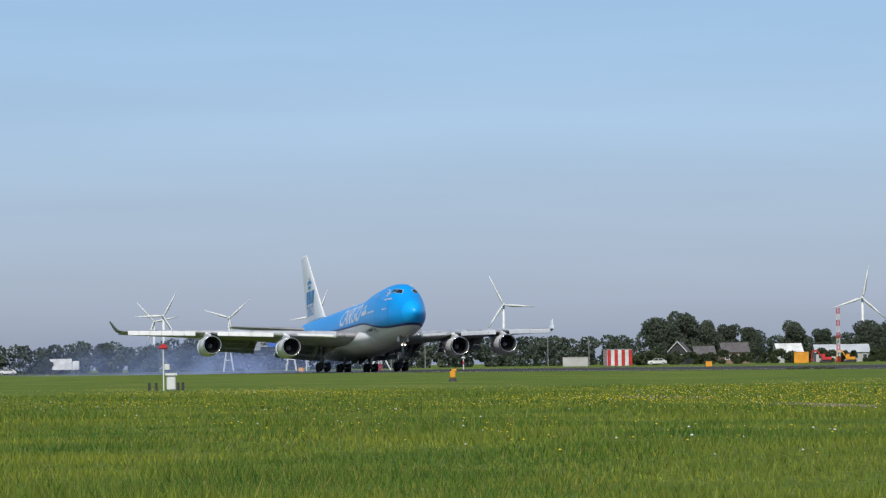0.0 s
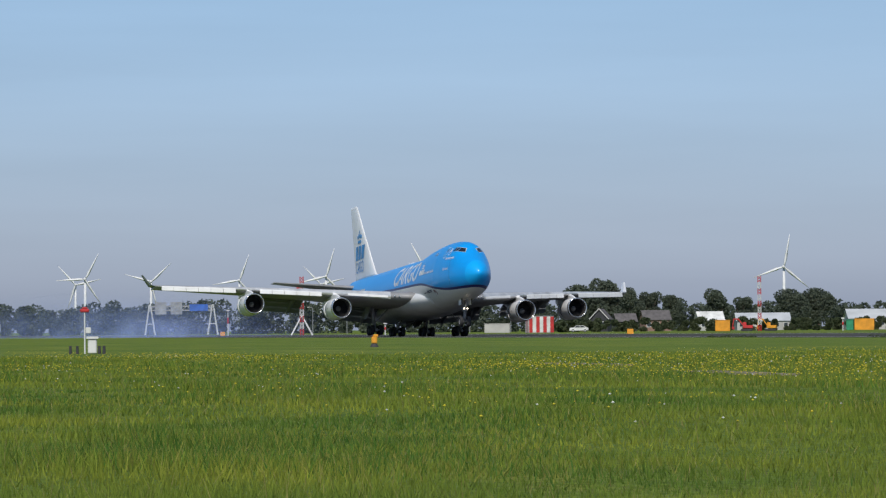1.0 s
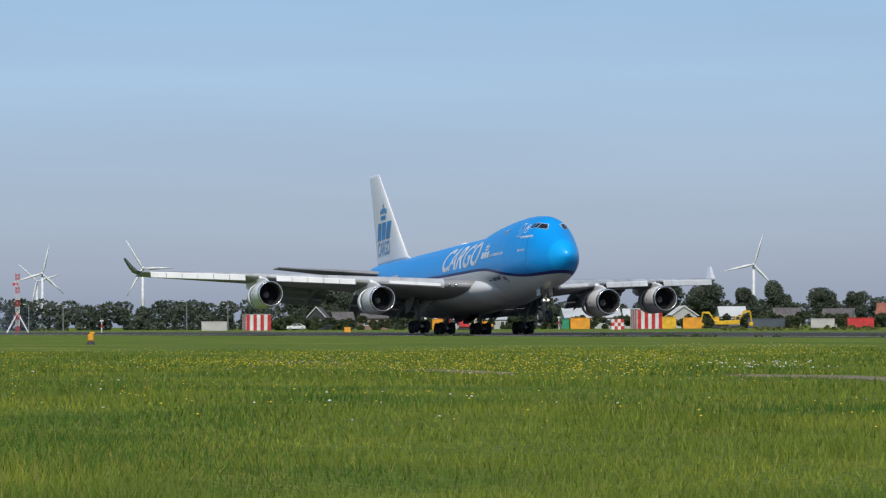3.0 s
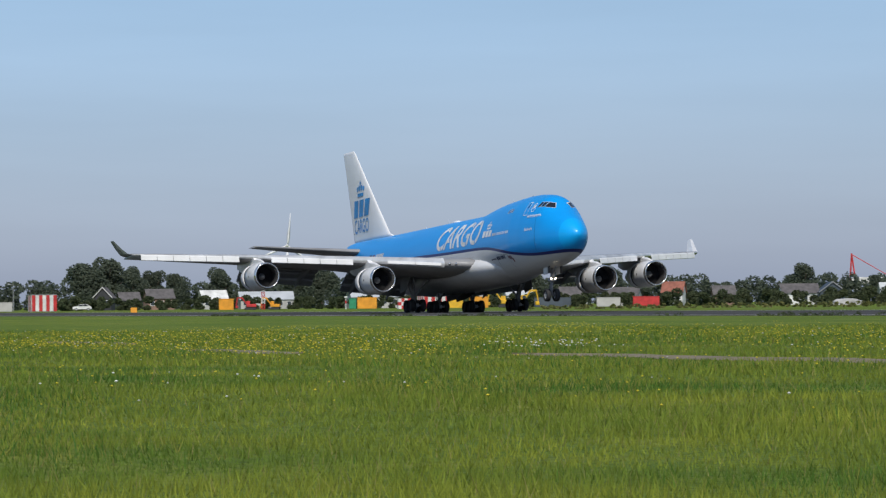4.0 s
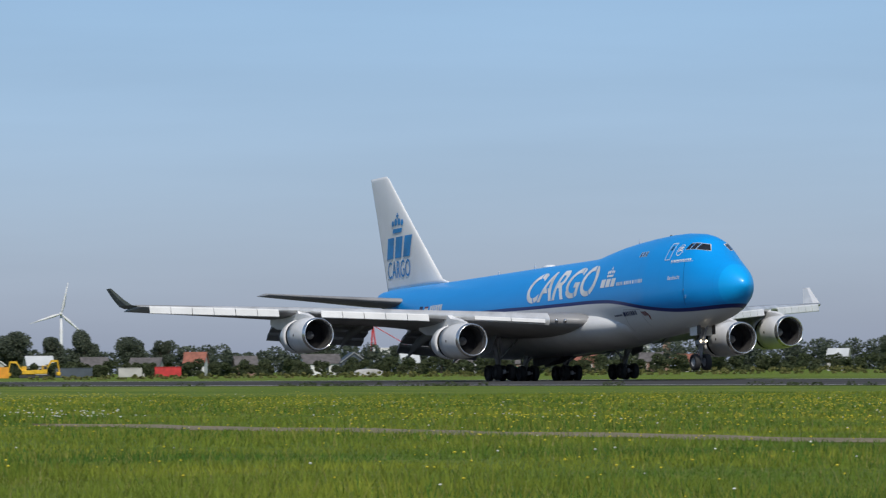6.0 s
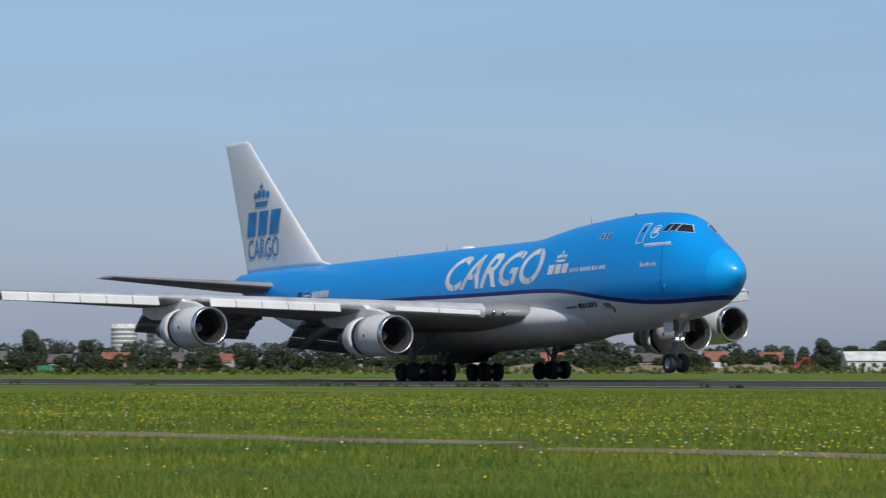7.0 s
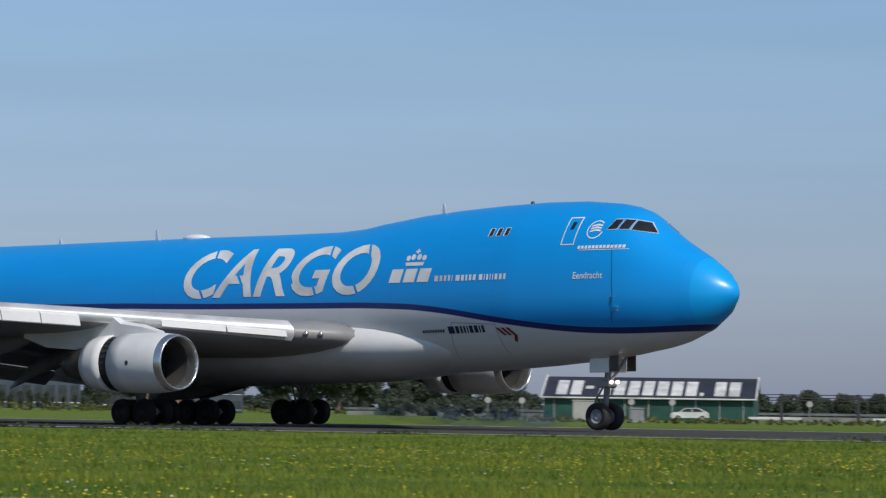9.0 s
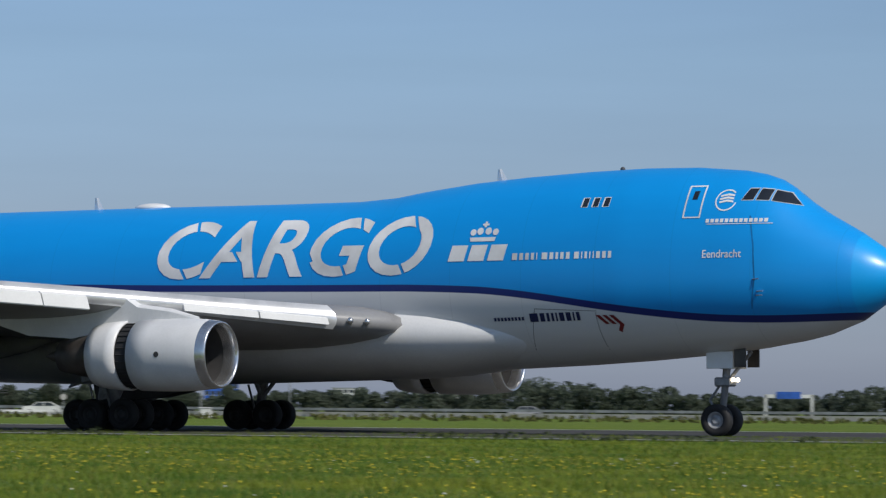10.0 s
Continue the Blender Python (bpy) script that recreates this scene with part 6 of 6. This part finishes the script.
# dark gate frame and road rails
t = thing("gate_frame", "dark steel gate frame with crossbars", "gate", at(-30.72, 380))
for x in (-3.7, 3.7):
    part("post", box(x - 0.15, x + 0.15, -0.15, 0.15, 0, 2.9), M_BLACKWOOD, t)
for z in (2.2, 2.45, 2.75):
    part("rail", box(-5.2, 5.6, -0.06, 0.06, z, z + 0.09), M_BLACKWOOD, t)
for az in (-31.37, -29.57):
    t = thing("road_barrier", "low white road barrier", "barrier", at(az, 385), group="road barriers")
    part("rail", box(-2.6, 2.6, -0.1, 0.1, 0.35, 0.6, 0.03), M_WHITE, t)
    for x in (-2, 0, 2):
        part("foot", box(x - 0.12, x + 0.12, -0.2, 0.2, 0, 0.35), M_CONCRETE, t)
road = tagged(to_ob("raised_road", box(-330, 60, 428, 442, -0.5, 0.55), M_CONCRETE), "pale raised road with a guard rail", "road", kind="structure")
for i in range(60):
    x = -300 + i * 6
    part("rail_post", box(x, x + 0.12, 427.6, 427.75, 0.2, 1.1), M_GREYPAINT, road)
part("guard_rail", box(-330, 60, 427.5, 427.58, 0.75, 1.05), M_GREYPAINT, road, "grey steel guard rail")
t = thing("road_gantry", "pale road sign gantry with a blue sign", "gantry", at(-18.47, 560))
for x in (-3.3, 3.3):
    part("post", box(x - 0.2, x + 0.2, -0.2, 0.2, 0, 3.4), M_WHITE, t)
part("beam", box(-3.5, 3.5, -0.2, 0.2, 3.0, 3.5), M_WHITE, t)
part("sign", box(-1.8, 1.7, -0.35, -0.22, 2.9, 3.9), M_BLUE, t, "blue road sign")
t = thing("road_gantry", "wide pale road gantry with grey and blue signs", "gantry", at(-78.12, 950))
for x in (-7.6, 7.6):
    for dx in (-1.2, 1.2):
        part("post", tube((x + dx, 0, 0), (x + 0.1 * dx, 0, 7.4), 0.22, 0.16, 8), M_WHITE, t)
    part("cross_bar", box(x - 0.9, x + 0.9, -0.1, 0.1, 2.6, 2.8), M_WHITE, t)
for z in (5.9, 6.9):
    part("beam", box(-7.8, 7.8, -0.15, 0.15, z, z + 0.2), M_CONCRETE, t)
for i in range(12):
    part("lattice_bar", tube((-7.6 + i * 1.27, 0, 6.0 + 0.95 * (i % 2)), (-6.33 + i * 1.27, 0, 6.95 - 0.95 * (i % 2)), 0.06, seg=6), M_CONCRETE, t)
for x in (-6.4, -2.6):
    part("sign", box(x, x + 2.8, -0.4, -0.25, 5.0, 8.0), M_GREYPAINT, t, "grey back of a road sign")
part("sign", box(2.0, 6.4, -0.4, -0.25, 5.8, 7.4), M_BLUE, t, "blue road sign")

# soil mounds
for az, d, w, h in ((-61.1, 790, 6.8, 1.3), (-51.67, 640, 14, 1.5), (-48.67, 640, 12, 1.4), (-50.17, 650, 12, 1.2)):
    r = np.random.default_rng(int(d + w * 10))
    bm = bmesh.new()
    bmesh.ops.create_icosphere(bm, subdivisions=4, radius=1.0)
    for v in bm.verts:
        q = 1 + 0.25 * noise.noise(v.co * 2.3 + Vector((az, 0, 0)))
        v.co = Vector((v.co.x * w / 2 * q, v.co.y * 2.2 * q, v.co.z * h * q))
    ob = tagged(to_ob("mound", bm, M_CONCRETE if w < 8 else M_SOIL, smooth=True), "pale mound of bare soil beyond the runway", "mound")
    ob.matrix_basis = at(az, d)

# tyre smoke: a long bank over the touchdown place, a thicker wisp in it, and a puff at the nose wheel
def bank(az, d, length, depth, height, label, seed):
    bm = bmesh.new()
    bmesh.ops.create_icosphere(bm, subdivisions=5, radius=1.0)
    for v in bm.verts:
        q = 1 + 0.18 * noise.noise(v.co * 2.1 + Vector((seed, 0, 0)))
        v.co = Vector((v.co.x * length / 2 * q, v.co.y * depth / 2, max(v.co.z, -0.02) * height * q))
    return tagged(to_ob("tyre_smoke", bm, M_SMOKE, smooth=True), label, "smoke", kind="stuff")


SMOKE = [(bank(-79.0, 600, 66, 14, 7.5, "thin blue-grey tyre smoke over the runway", 3), -79.0, 600),
         (bank(-78.6, 585, 22, 8, 4.2, "denser blue-grey wisp of tyre smoke over the runway", 9), -78.6, 585)]
r = np.random.default_rng(6)
puff = puffs("tyre_smoke", "thin blue-grey smoke puff behind the nose wheel", [(-2.6 * k + r.normal(0, 0.2), r.normal(0, 0.4), 0.4 + 0.05 * k, 1.7 + 0.05 * k, 0.4 + 0.05 * k) for k in range(6)], M_SMOKE, "smoke")


def motions():
    walk(jet, [(t, pose(x, y, 0.03, bank, -pitch, yaw)) for t, x, y, pitch, yaw, bank in JET_ROWS])
    # rotors turn clockwise as the camera sees them, a third of a turn a second
    for rotor, phase in ROTORS:
        hub = rotor.location.copy()
        walk(rotor, [(k / 2, Matrix.Translation(hub) @ Matrix.Rotation(radians(phase + 59.2 * (k - 4)), 4, "Y")) for k in range(21)])
    for bank_ob, az, d in SMOKE:
        x, y = polar(az, d)
        walk(bank_ob, [(0.0, pose(x, y, 0.04, 0, 0, -az)), (10.0, pose(x - 8, y + 4, 0.04, 0, 0, -az))])
    # the puff rises from the ground where the nose wheel touches
    walk(puff, [(0.0, pose(-102, 149, -3)), (8.4, pose(-102, 149, -3)), (8.7, pose(-100, 149, 0.0)), (10.0, pose(-104, 150, 0.3))])


motions()
